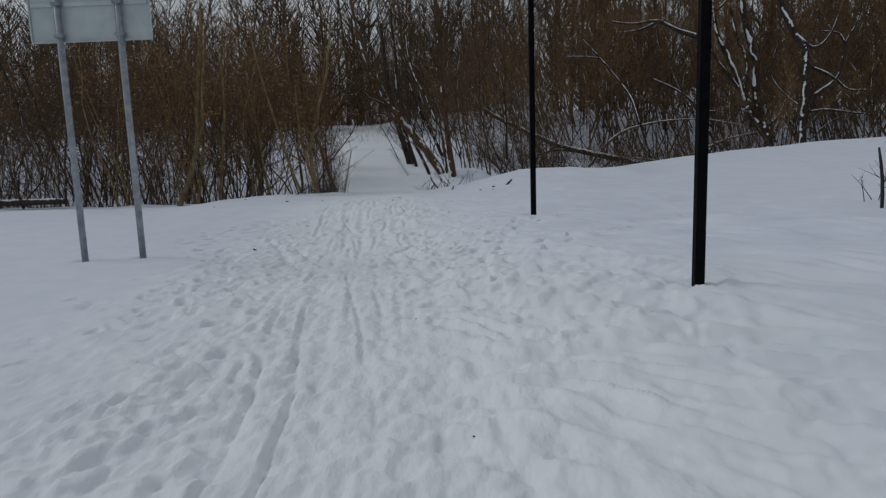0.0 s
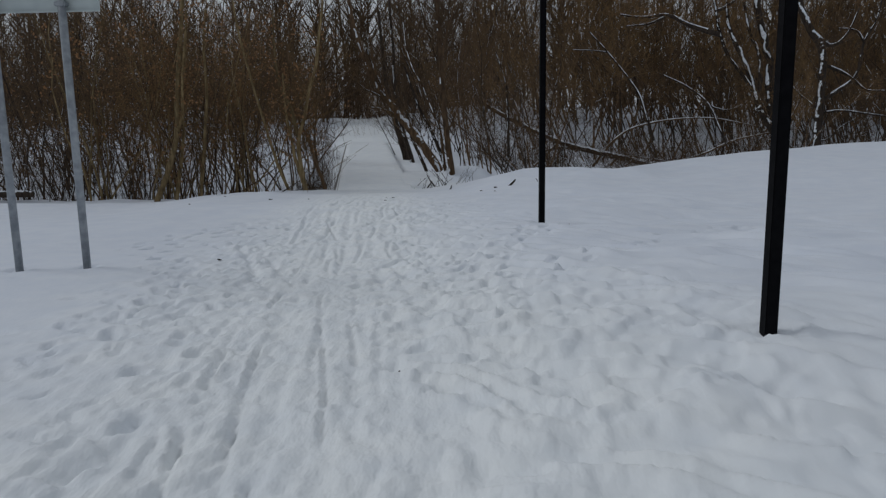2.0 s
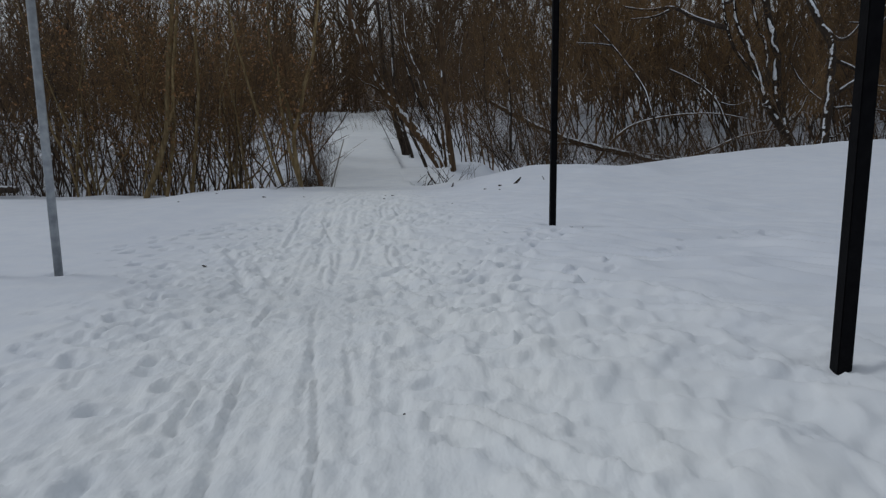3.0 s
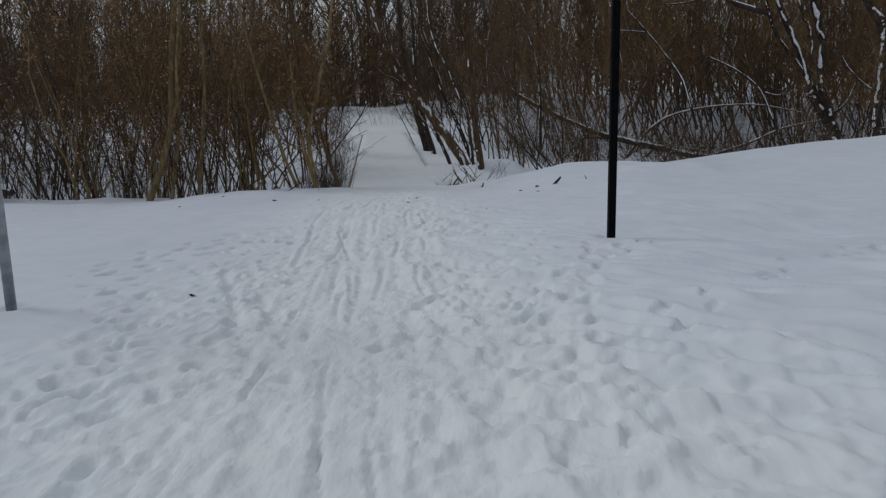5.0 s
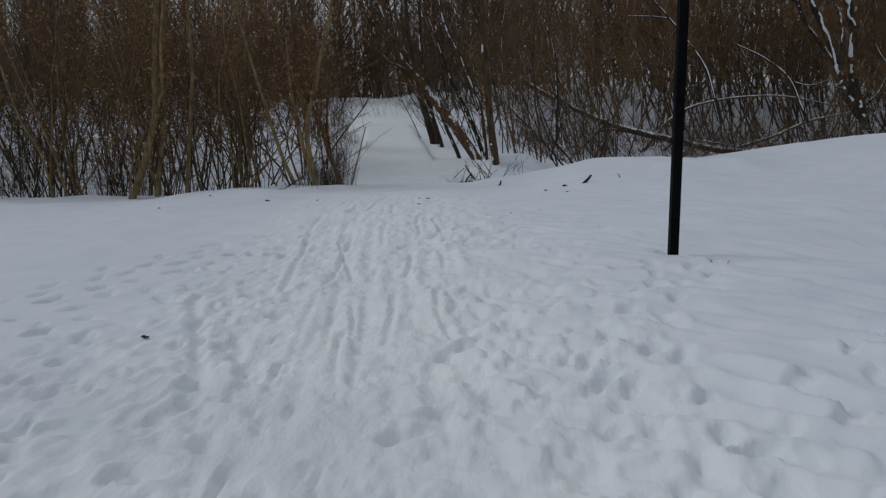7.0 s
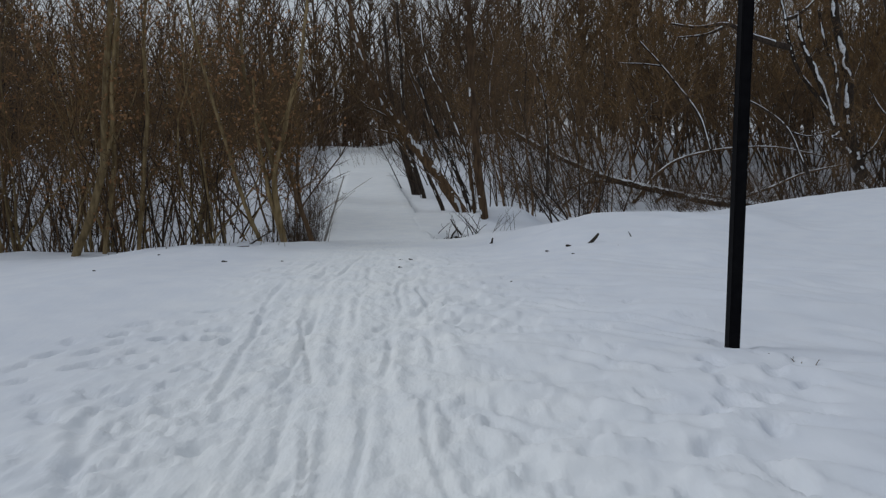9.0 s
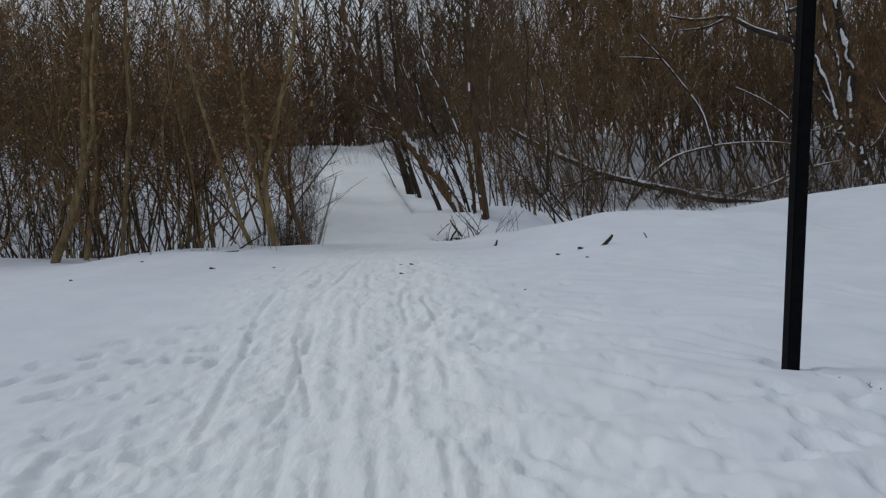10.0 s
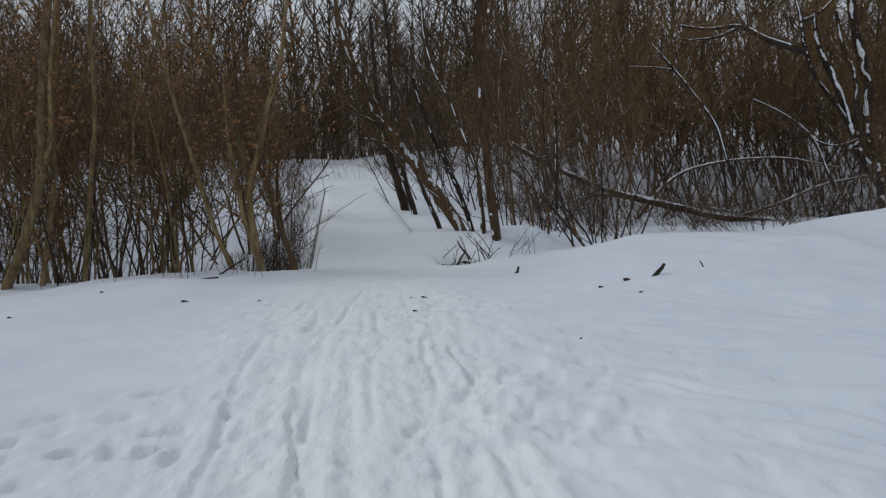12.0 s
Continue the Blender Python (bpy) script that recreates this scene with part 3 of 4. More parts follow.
def shrub(seed, stems, height, spread, lean, radius, shoots, subs, bark, twig, thick=0.0065, low=0.2, leafy=0.0, snowy=0.0, budded=False, label="", name="shrub", group="thicket"):
    """A many-stemmed bare shrub built round its own origin."""
    random.seed(seed)
    root = thing(name, 0, 0, 0, label, "shrub", group)
    twigs, leaves, snow = Build(), Build(), Build()
    buds = Build() if budded else None
    lean = Vector(lean)
    for i in range(stems):
        b = Build()
        w, o = random.uniform(0, 6.28318), spread * math.sqrt(random.random())
        p = Vector((o * math.cos(w), o * math.sin(w), -0.25))
        d = (Vector((0, 0, 1)) + Vector((p.x, p.y, 0)) * 0.35 + lean * random.uniform(0.4, 1.5) + Vector((random.gauss(0, 0.2), random.gauss(0, 0.2), 0)) * (2.2 if random.random() < 0.15 else 1.0)).normalized()
        h, r = height * random.uniform(0.65, 1.1), radius * random.uniform(0.55, 1.35)
        n = 9
        pts, rads = [p], [r]
        for k in range(n):
            d = (d + Vector((random.gauss(0, 0.14), random.gauss(0, 0.14), 0.06))).normalized()
            pts.append(pts[-1] + d * h / n)
            rads.append(r * (1 - 0.82 * (k + 1) / n))
        b.tube(pts, rads, 6 if r > 0.02 else 5)
        part("stem", b, bark, root)
        for k in range(shoots):
            u = (low + (0.98 - low) * random.random() ** 0.85) * n
            j = min(int(u), n - 1)
            s = pts[j].lerp(pts[j + 1], u - j)
            axis = (pts[j + 1] - pts[j]).normalized()
            dirn = (axis * random.uniform(0.2, 1.0) + rand_dir(random.uniform(-0.3, 0.4)) * random.uniform(0.6, 1.0)).normalized()
            lowness = 1.1 - 0.6 * u / n
            shoot(twigs, s, dirn, random.uniform(0.45, 1.25) * lowness * height / 5, min(thick, rads[j] * 0.6), subs, leaves, buds, leafy, 3 if thick < 0.008 else 2)
        if snowy and random.random() < snowy:
            for j in range(random.randint(0, 2), n - 1):
                if random.random() < 0.7:
                    up = Vector((-0.25 * lean.x, -0.25 * lean.y, 1)).normalized()
                    ax = (pts[j + 1] - pts[j]).normalized()
                    o2 = (up - ax * up.dot(ax)).normalized() * rads[j] * 0.75
                    e = random.uniform(0.5, 1)
                    m = pts[j].lerp(pts[j + 1], e * 0.5)
                    snow.tube([pts[j] + o2, m + o2 * 1.2, pts[j].lerp(pts[j + 1], e) + o2 * 0.8], [rads[j] * 0.2, rads[j] * 0.5, rads[j] * 0.15], 4)
        for k in range(3 + int(9 * snowy)):
            if twigs.v:
                c = Vector(random.choice(twigs.v))
                snow.fleck(c + Vector((0, 0, 0.006)), random.choice((0.008, 0.01, 0.012, 0.018)))
    tagged(part("twig_crown", twigs, twig, root, smooth=False), kind="stuff")
    if leaves.v:
        tagged(part("dead_foliage", leaves, LEAF, root, "curled orange-brown dead leaves", smooth=False), kind="stuff")
    if buds:
        tagged(part("catkin_crown", buds, CATKIN, root, "small dark catkins", smooth=False), kind="stuff")
    if snow.v:
        tagged(part("snow", snow, SNOW, root, "snow lying on the branches"), kind="stuff")
    return root


OLIVE = "bare upright shrub with olive-brown stems and a few dead leaves"
BROWN = "bare brown shrub of dense thin stems standing in snow"
LEANING = "bare grey-brown shrub leaning over, snow on its stems"
LEFT_NEAR = [
    shrub(21, 7, 5.4, 0.45, (0.02, -0.02, 0), 0.021, 21, 4, BARK_OLIVE, TWIG_RED, leafy=0.08, label=OLIVE),
    shrub(22, 8, 5.0, 0.5, (-0.05, 0, 0), 0.015, 21, 4, BARK_BROWN, TWIG_RED, leafy=0.06, budded=True, label=BROWN),
    shrub(23, 7, 6.0, 0.4, (0.06, 0, 0), 0.022, 22, 4, BARK_OLIVE, TWIG_RED, leafy=0.1, label=OLIVE),
    shrub(24, 9, 4.4, 0.55, (-0.03, -0.04, 0), 0.012, 19, 4, BARK_DARK, TWIG_GREY, budded=True, snowy=0.1, label=BROWN),
    shrub(25, 7, 6.2, 0.4, (0.04, 0.03, 0), 0.019, 22, 4, BARK_BROWN, TWIG_RED, leafy=0.08, budded=True, label=BROWN),
    shrub(26, 9, 2.4, 0.6, (0.05, -0.05, 0), 0.009, 13, 3, BARK_DARK, TWIG_GREY, label=BROWN),
]
RIGHT_NEAR = [
    shrub(31, 6, 5.4, 0.5, (-0.35, -0.05, 0), 0.02, 30, 4, BARK_BROWN, TWIG_GREY, low=0.32, snowy=0.5, label=LEANING),
    shrub(32, 7, 4.8, 0.55, (-0.42, -0.05, 0), 0.018, 28, 4, BARK_DARK, TWIG_GREY, low=0.32, snowy=0.6, label=LEANING),
    shrub(33, 6, 5.8, 0.45, (-0.28, 0.03, 0), 0.022, 32, 4, BARK_BROWN, TWIG_RED, low=0.32, snowy=0.45, label=LEANING),
    shrub(34, 8, 2.8, 0.6, (-0.2, -0.05, 0), 0.01, 18, 4, BARK_DARK, TWIG_GREY, snowy=0.4, label=LEANING),
]
MID_LEFT = [
    shrub(41, 4, 6.4, 0.8, (0, 0, 0), 0.026, 32, 4, BARK_BROWN, TWIG_RED, 0.011, 0.3, leafy=0.15, label=BROWN),
    shrub(42, 4, 7.0, 0.8, (0.05, 0, 0), 0.028, 34, 4, BARK_DARK, TWIG_GREY, 0.011, 0.3, budded=True, label=BROWN),
    shrub(43, 5, 5.4, 0.9, (-0.06, 0, 0), 0.022, 28, 4, BARK_BROWN, TWIG_GREY, 0.010, 0.3, label=BROWN),
]
MID_RIGHT = [
    shrub(51, 5, 5.8, 0.8, (-0.3, 0, 0), 0.024, 28, 4, BARK_DARK, TWIG_GREY, 0.010, 0.3, snowy=0.5, label=LEANING),
    shrub(52, 4, 7.0, 0.8, (-0.18, 0, 0), 0.028, 34, 4, BARK_BROWN, TWIG_RED, 0.011, 0.3, snowy=0.35, label=LEANING),
    shrub(53, 6, 4.6, 0.9, (-0.5, -0.1, 0), 0.02, 24, 4, BARK_DARK, TWIG_GREY, 0.010, 0.3, snowy=0.6, label=LEANING),
]
TANGLE = [
    shrub(61, 9, 2.4, 0.7, (-0.9, -0.1, 0), 0.012, 15, 4, BARK_DARK, TWIG_GREY, low=0.1, snowy=0.6, label="low tangle of bent bare brushwood with snow on it"),
    shrub(62, 8, 2.8, 0.7, (0.8, 0.2, 0), 0.013, 15, 4, BARK_DARK, TWIG_GREY, low=0.1, snowy=0.6, label="low tangle of bent bare brushwood with snow on it"),
]
GREY_LEFT = [
    shrub(71, 7, 5.0, 0.6, (0.1, 0, 0), 0.016, 20, 4, BARK_DARK, TWIG_GREY, budded=True, snowy=0.7, label="bare grey shrub dusted with snow at the thicket's edge"),
    shrub(72, 8, 3.6, 0.6, (-0.3, 0, 0), 0.013, 17, 4, BARK_DARK, TWIG_GREY, budded=True, snowy=0.8, label="bare grey shrub dusted with snow at the thicket's edge"),
]
EDGE = [
    shrub(81, 8, 1.6, 0.3, (-0.2, -0.1, 0), 0.014, 9, 3, BARK_DARK, TWIG_GREY, low=0.15, snowy=0.7, label="low dark bare shrub beside the footbridge, dusted with snow"),
    shrub(82, 7, 2.0, 0.4, (-0.3, 0.0, 0), 0.015, 10, 3, BARK_DARK, TWIG_GREY, low=0.15, snowy=0.7, label="low dark bare shrub beside the footbridge, dusted with snow"),
]
# far brush: its twigs are paled to imitate haze
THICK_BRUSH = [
    shrub(91, 9, 3.0, 1.0, (0.1, 0, 0), 0.016, 14, 4, BARK_BROWN, TWIG_HAZE, 0.013, 0.05, leafy=0.1, label="dense reddish-brown brush at the edge of the far wood", group="far brush"),
    shrub(92, 9, 3.6, 1.0, (-0.1, 0, 0), 0.018, 15, 4, BARK_BROWN, TWIG_HAZE, 0.013, 0.05, label="dense reddish-brown brush at the edge of the far wood", group="far brush"),
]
used = set()


def plant(kinds, x, y, scale=1.0):
    """The first call for a kind places the shrub itself, later ones a copy."""
    fresh = [ob for ob in kinds if ob.name not in used]
    ob = fresh[0] if fresh else random.choice(kinds)
    m = pose(x, y, land_at(x, y), random.gauss(0, 2), random.gauss(0, 2), random.uniform(-25, 25))
    if ob.name not in used:
        used.add(ob.name)
        ob.matrix_basis = m @ Matrix.Diagonal((scale, scale, scale, 1))
    else:
        c = copy_thing(ob, m)
        c.scale = (scale, scale, scale * random.uniform(0.88, 1.1))


def scatter(kinds, x0, x1, y0, y1, step, keep, scale=1.0):
    ny_ = max(1, round((y1 - y0) / step))
    nx_ = max(1, round((x1 - x0) / step))
    for j in range(ny_):
        for i in range(nx_):
            x = x0 + (i + 0.5 + random.uniform(-0.42, 0.42)) * step
            y = y0 + (j + 0.5 + random.uniform(-0.42, 0.42)) * step
            if keep(x, y):
                plant(kinds, x, y, scale * random.uniform(0.85, 1.12))


def left_of_bridge(x, y):
    return x < bridge_mid(y) - (1.8 if y < 32 else 2.5 if y < 37 else 4.0) and abs(x) < 3.5 + 0.62 * y


def right_of_bridge(x, y):
    return x > bridge_mid(y) + (2.3 if y < 30 else 1.8 if y < 36 else 2.6) and abs(x) < 3.5 + 0.62 * y


def join_spots(name, label, kinds, x0, x1, y0, y1, step, keep, scale):
    """Shrubs past counting, joined into one mesh."""
    vs, qs, ms, mats, base = [], [], [], [], 0
    forms = []
    for ob in kinds:
        form = []
        for c in ob.children:
            v = np.empty(len(c.data.vertices) * 3, np.float32)
            c.data.vertices.foreach_get("co", v)
            f = np.array([tuple(p.vertices) for p in c.data.polygons if len(p.vertices) == 4], int)
            if len(f) == 0:
                continue
            mat = c.data.materials[0]
            if mat not in mats:
                mats.append(mat)
            form.append((v.reshape(-1, 3), f, mats.index(mat)))
        forms.append(form)
    for j in range(max(1, round((y1 - y0) / step))):
        for i in range(max(1, round((x1 - x0) / step))):
            x = x0 + (i + 0.5 + random.uniform(-0.42, 0.42)) * step
            y = y0 + (j + 0.5 + random.uniform(-0.42, 0.42)) * step
            if not keep(x, y):
                continue
            m = np.array(pose(x, y, land_at(x, y), random.gauss(0, 2), random.gauss(0, 2), random.uniform(-25, 25)) @ Matrix.Scale(scale * random.uniform(0.85, 1.12), 4))
            for v, f, k in random.choice(forms):
                vs.append(v @ m[:3, :3].T + m[:3, 3])
                qs.append(f + base)
                ms.append(np.full(len(f), k, np.int32))
                base += len(v)
    V, Q = np.concatenate(vs), np.concatenate(qs)
    me = bpy.data.meshes.new(name)
    me.vertices.add(len(V))
    me.vertices.foreach_set("co", V.astype(np.float32).ravel())
    me.loops.add(Q.size)
    me.loops.foreach_set("vertex_index", Q.astype(np.int32).ravel())
    me.polygons.add(len(Q))
    me.polygons.foreach_set("loop_start", np.arange(0, Q.size, 4, dtype=np.int32))
    for mat in mats:
        me.materials.append(mat)
    me.polygons.foreach_set("material_index", np.concatenate(ms))
    me.update(calc_edges=True)
    tagged(new(name, me), label, "thicket", kind="stuff")


random.seed(77)
scatter(LEFT_NEAR, -9.4, -5.6, 19.5, 23.5, 1.0, left_of_bridge, 1.2)
scatter(LEFT_NEAR, -5.6, -3.4, 20.6, 24.2, 1.55, left_of_bridge, 1.2)
scatter(GREY_LEFT, -14.5, -9.4, 19.0, 23.0, 1.2, left_of_bridge, 1.05)
scatter([LEFT_NEAR[5]], -15, -6.2, 19.4, 25.5, 1.7, left_of_bridge)
scatter(MID_LEFT, -26, -4.0, 23.5, 38, 2.4, left_of_bridge, 1.15)
scatter(RIGHT_NEAR, -0.1, 3.2, 21.5, 25.5, 1.45, right_of_bridge)
scatter(RIGHT_NEAR, 3.2, 20, 24.0, 26, 3.2, right_of_bridge, 0.7)
scatter(MID_RIGHT, -3, 5, 27, 37, 2.5, right_of_bridge)
scatter(TANGLE, 0.6, 17, 33.3, 37.5, 1.5, right_of_bridge)
scatter(TANGLE, 9, 17, 27.5, 33, 2.2, right_of_bridge)
scatter(TANGLE, 1.0, 10, 28.5, 33, 1.7, right_of_bridge, 0.9)
scatter(MID_RIGHT, 7.5, 18, 34.2, 37.2, 2.6, right_of_bridge, 1.45)
for k in range(24):
    y = 20.4 + k * 0.68
    plant(EDGE, bridge_mid(y) - random.uniform(1.2, 1.85), y, random.uniform(0.5, 0.8))
for k in range(9):
    y = 20.5 + k * 0.35
    plant(EDGE, bridge_mid(y) - random.uniform(1.35, 1.75), y, random.uniform(0.6, 0.8))
for k in range(12):
    y = 36.0 + k * 0.9
    plant(EDGE, bridge_mid(y) - random.uniform(1.7, 3.2), y, random.uniform(0.7, 1.0))
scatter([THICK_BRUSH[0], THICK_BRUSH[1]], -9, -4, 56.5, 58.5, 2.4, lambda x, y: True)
join_spots("far_thicket_left", "dense bare brown thicket far behind the stream bank", MID_LEFT, -30, -6, 38, 50, 3.2, left_of_bridge, 1.18)
join_spots("far_thicket_right", "dense bare dark thicket on the far snowy slope", MID_RIGHT, 5, 27, 36.5, 42, 1.8, right_of_bridge, 1.6)
join_spots("far_wood_edge", "tall bare dark bushes at the wood's edge", MID_RIGHT, -3, 32, 42, 54, 2.9, right_of_bridge, 1.85)
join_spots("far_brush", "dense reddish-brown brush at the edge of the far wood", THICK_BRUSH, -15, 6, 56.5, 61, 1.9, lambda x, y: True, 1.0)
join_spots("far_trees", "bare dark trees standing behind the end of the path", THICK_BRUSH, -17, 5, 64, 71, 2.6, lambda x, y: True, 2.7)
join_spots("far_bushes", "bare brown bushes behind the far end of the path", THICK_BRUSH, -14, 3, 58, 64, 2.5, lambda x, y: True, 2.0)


# far woods, past counting
def far_woods():
    random.seed(5)
    kinds = []
    for k in range(8):
        b = Build()
        d, p, h = Vector((random.gauss(0, 0.06), random.gauss(0, 0.06), 1)).normalized(), Vector((0, 0, -0.3)), random.uniform(8.5, 12.5)
        pts = [p]
        for i in range(5):
            d = (d + Vector((random.gauss(0, 0.07), random.gauss(0, 0.07), 0.05))).normalized()
            pts.append(pts[-1] + d * h / 5)
        b.tube(pts, [0.06, 0.055, 0.048, 0.04, 0.03, 0.012], 4)
        for i in range(28):
            u = random.uniform(0.2, 4.95)
            j = int(u)
            s = pts[j].lerp(pts[j + 1], u - j)
            e = ((pts[j + 1] - pts[j]).normalized() * 0.8 + rand_dir(0.2) * 0.8).normalized()
            n = random.uniform(1.0, 2.4) * (1.15 - 0.1 * u)
            m = s + e * n * 0.5
            t = m + (e + Vector((0, 0, 0.3))) * n * 0.5
            b.tube([s, m, t], [0.038, 0.03, 0.017])
            for c in range(2):
                f = (e + rand_dir(0.3) * 0.8).normalized()
                b.tube([m.lerp(t, random.random() * 0.6), m + f * n * 0.45], [0.026, 0.012])
        kinds.append((np.array(b.v), [np.array([f for f in b.f if len(f) == 4])]))
    vs, fs, base = [], [], 0
    for i in range(500):
        y = 50 + 30 * random.random() ** 1.2
        x = random.uniform(-0.7 * y, 0.75 * y)
        if abs(x - bridge_mid(y)) < 2.2 and y < 55:
            continue
        v, (f,) = kinds[i % 8]
        w, s = random.uniform(0, 6.28), random.uniform(0.75, 1.1) * (1.02 if x < -9 else 1.3)
        c, q = math.cos(w) * s, math.sin(w) * s
        vs.append(np.stack([x + v[:, 0] * c - v[:, 1] * q, y + v[:, 0] * q + v[:, 1] * c, land_at(x, y) + v[:, 2] * s], -1))
        fs.append(f + base)
        base += len(v)
    V, Q = np.concatenate(vs), np.concatenate(fs)
    me = bpy.data.meshes.new("far_woods")
    me.vertices.add(len(V))
    me.vertices.foreach_set("co", V.astype(np.float32).ravel())
    me.loops.add(Q.size)
    me.loops.foreach_set("vertex_index", Q.astype(np.int32).ravel())
    me.polygons.add(len(Q))
    me.polygons.foreach_set("loop_start", np.arange(0, Q.size, 4, dtype=np.int32))
    me.update(calc_edges=True)
    me.materials.append(TWIG_GREY)
    tagged(new("far_woods", me), "distant dense wood of bare brown trees", "woods", kind="stuff")


far_woods()


# ---- single trees ----
def bend(pts, n=4):
    """A smooth line through a few points, finer by n."""
    P = [Vector(p) for p in pts]
    P = [P[0] * 2 - P[1]] + P + [P[-1] * 2 - P[-2]]
    out = []
    for i in range(1, len(P) - 2):
        for k in range(n):
            t = k / n
            a, b, c, d = P[i - 1:i + 3]
            out.append(0.5 * ((2 * b) + (c - a) * t + (2 * a - 5 * b + 4 * c - d) * t * t + (3 * b - a - 3 * c + d) * t ** 3))
    return out + [P[-2]]


def crust_on(b, line, rads, amount, where):
    """Snow plastered on the upper, windward side of a limb, with a ragged edge."""
    rows, n = [], len(line)
    for j in range(n - 1):
        ax = (line[j + 1] - line[j]).normalized()
        k = j / (n - 1) * (len(rads) - 1)
        i = min(int(k), len(rads) - 2)
        r = rads[i] + (rads[i + 1] - rads[i]) * (k - i)
        up = Vector((-0.45, -0.4, 1))
        u = (up - ax * up.dot(ax)).normalized()
        v = ax.cross(u)
        level = amount * (0.6 + 0.6 * (1 - abs(ax.z))) - 0.5
        patch = noise.noise((j * 0.13, where, 1.0)) * 0.7 + noise.noise((j * 0.47, where, 7.0)) * 0.45
        half = max(0.0, min(0.72, 0.7 * (level + patch) + 0.26))
        turn = 0.25 * noise.noise((j * 0.1, where, 3.0))
        if j < 0.1 * n or half < 0.12:
            rows.append(None)
            continue
        base = len(b.v)
        for q in (-1, -0.5, 0, 0.5, 1):
            w = turn + half * q + 0.18 * random.uniform(-1, 1) * (abs(q) == 1)
            h = r * (0.96 if abs(q) == 1 else 1.08 + 0.16 * half * (1 - q * q)) + (0.004 if abs(q) < 1 else 0)
            b.v.append(tuple(line[j] + (u * math.cos(w) + v * math.sin(w)) * h))
        rows.append(base)
        if len(rows) > 1 and rows[-2] is not None:
            for q in range(4):
                b.f.append((rows[-2] + q, rows[-2] + q + 1, base + q + 1, base + q))


def tree(name, label, category, base, limbs, bark, twig, shoots=10, snow=0.0, seed=1, leafy=0.0):
    """base: x, y of the foot. limbs: (radius at start, radius at end, [(x, y, z), ...]); the first is the trunk."""
    random.seed(seed)
    root = thing(name, base[0], base[1], land_at(*base), label, category)
    o = Vector(root.location)
    twigs, white, leaves = Build(), Build(), Build()
    for i, (r0, r1, pts) in enumerate(limbs):
        knots = [Vector(p) - o for p in pts]
        if knots[0].z < 0.5:
            knots.insert(0, knots[0] + (knots[0] - knots[1]).normalized() * 0.5 - Vector((0, 0, 0.4)))
        line = bend(knots)
        n = len(line)
        line = [p + Vector((random.gauss(0, 0.07), random.gauss(0, 0.07), 0)) * r0 for p in line]
        rads = [(r0 + (r1 - r0) * k / (n - 1)) * random.uniform(0.93, 1.07) for k in range(n)]
        b = Build()
        b.tube(line, rads, 10 if r0 > 0.03 else 7, True)
        part("trunk" if i == 0 else "limb", b, bark, root)
        for k in range(shoots if i == 0 else int(shoots * 0.8)):
            j = random.randint(n // 4, n - 2)
            axis = (line[j + 1] - line[j]).normalized()
            d = (axis * random.uniform(0.3, 1) + rand_dir(0.3) * 0.9).normalized()
            shoot(twigs, line[j], d, random.uniform(0.4, 1.3), min(0.008, rads[j] * 0.5), 4, leaves, None, leafy)
        if snow:
            crust_on(white, bend(line, 6), rads, snow, i * 5.0 + seed * 3.1)
    if twigs.v:
        tagged(part("twig_crown", twigs, twig, root, smooth=False), kind="stuff")
    if leaves.v:
        tagged(part("dead_foliage", leaves, LEAF, root, "curled orange-brown dead leaves", smooth=False), kind="stuff")
    if white.v:
        tagged(part("snow", white, SNOW, root, "snow lying along the branches"), kind="stuff")
    return root


def flat(y, pts, dy=0.0):
    """Points given as x, z in an upright plane at y, drifting by dy to the end."""
    return [(x, y + dy * i / max(1, len(pts) - 1), z) for i, (x, z) in enumerate(pts)]


tree("tree", "upright grey-brown tree trunk beside the footbridge", "tree", (-0.18, 21.1), [
    (0.085, 0.05, flat(21.1, [(-0.18, -0.26), (-0.27, 0.56), (-0.39, 1.88), (-0.42, 2.75), (-0.50, 4.10), (-0.53, 5.67)])),
    (0.03, 0.012, flat(21.1, [(-0.41, 2.75), (-0.24, 3.43), (0.02, 4.26)])),
    (0.03, 0.01, flat(21.1, [(-0.40, 2.23), (-0.60, 2.92), (-0.85, 3.77), (-1.01, 4.44)])),
], BARK_BROWN, TWIG_GREY, shoots=40, snow=0.12, seed=3)
tree("tree", "thin tree leaning to one side with snow on it", "tree", (-0.36, 21.35), [
    (0.05, 0.018, flat(21.35, [(-0.36, -0.36), (-0.43, 0.54), (-0.52, 1.09), (-0.87, 1.99), (-1.09, 2.44), (-1.26, 2.96), (-1.33, 3.66)])),
], BARK_BROWN, TWIG_GREY, shoots=30, snow=0.62, seed=4)
tree("tree", "strongly leaning bare tree with snow along its trunk", "tree", (-0.65, 25.8), [
    (0.14, 0.06, flat(25.8, [(-0.65, -0.34), (-1.10, 0.38), (-1.52, 0.93), (-1.93, 1.49), (-2.11, 1.73), (-2.53, 2.28), (-2.81, 3.00), (-3.14, 4.06), (-3.34, 5.22)])),
    (0.06, 0.02, flat(25.8, [(-2.05, 1.67), (-2.40, 2.40), (-2.57, 2.88), (-2.67, 3.82)])),
    (0.05, 0.015, flat(25.8, [(-1.46, 0.87), (-1.76, 1.12), (-2.00, 1.40), (-2.36, 1.55), (-2.73, 1.62)])),
    (0.04, 0.012, flat(25.8, [(-1.93, 1.49), (-2.47, 1.98), (-2.95, 2.17)])),
], BARK_BROWN, TWIG_GREY, shoots=40, snow=0.6, seed=5)
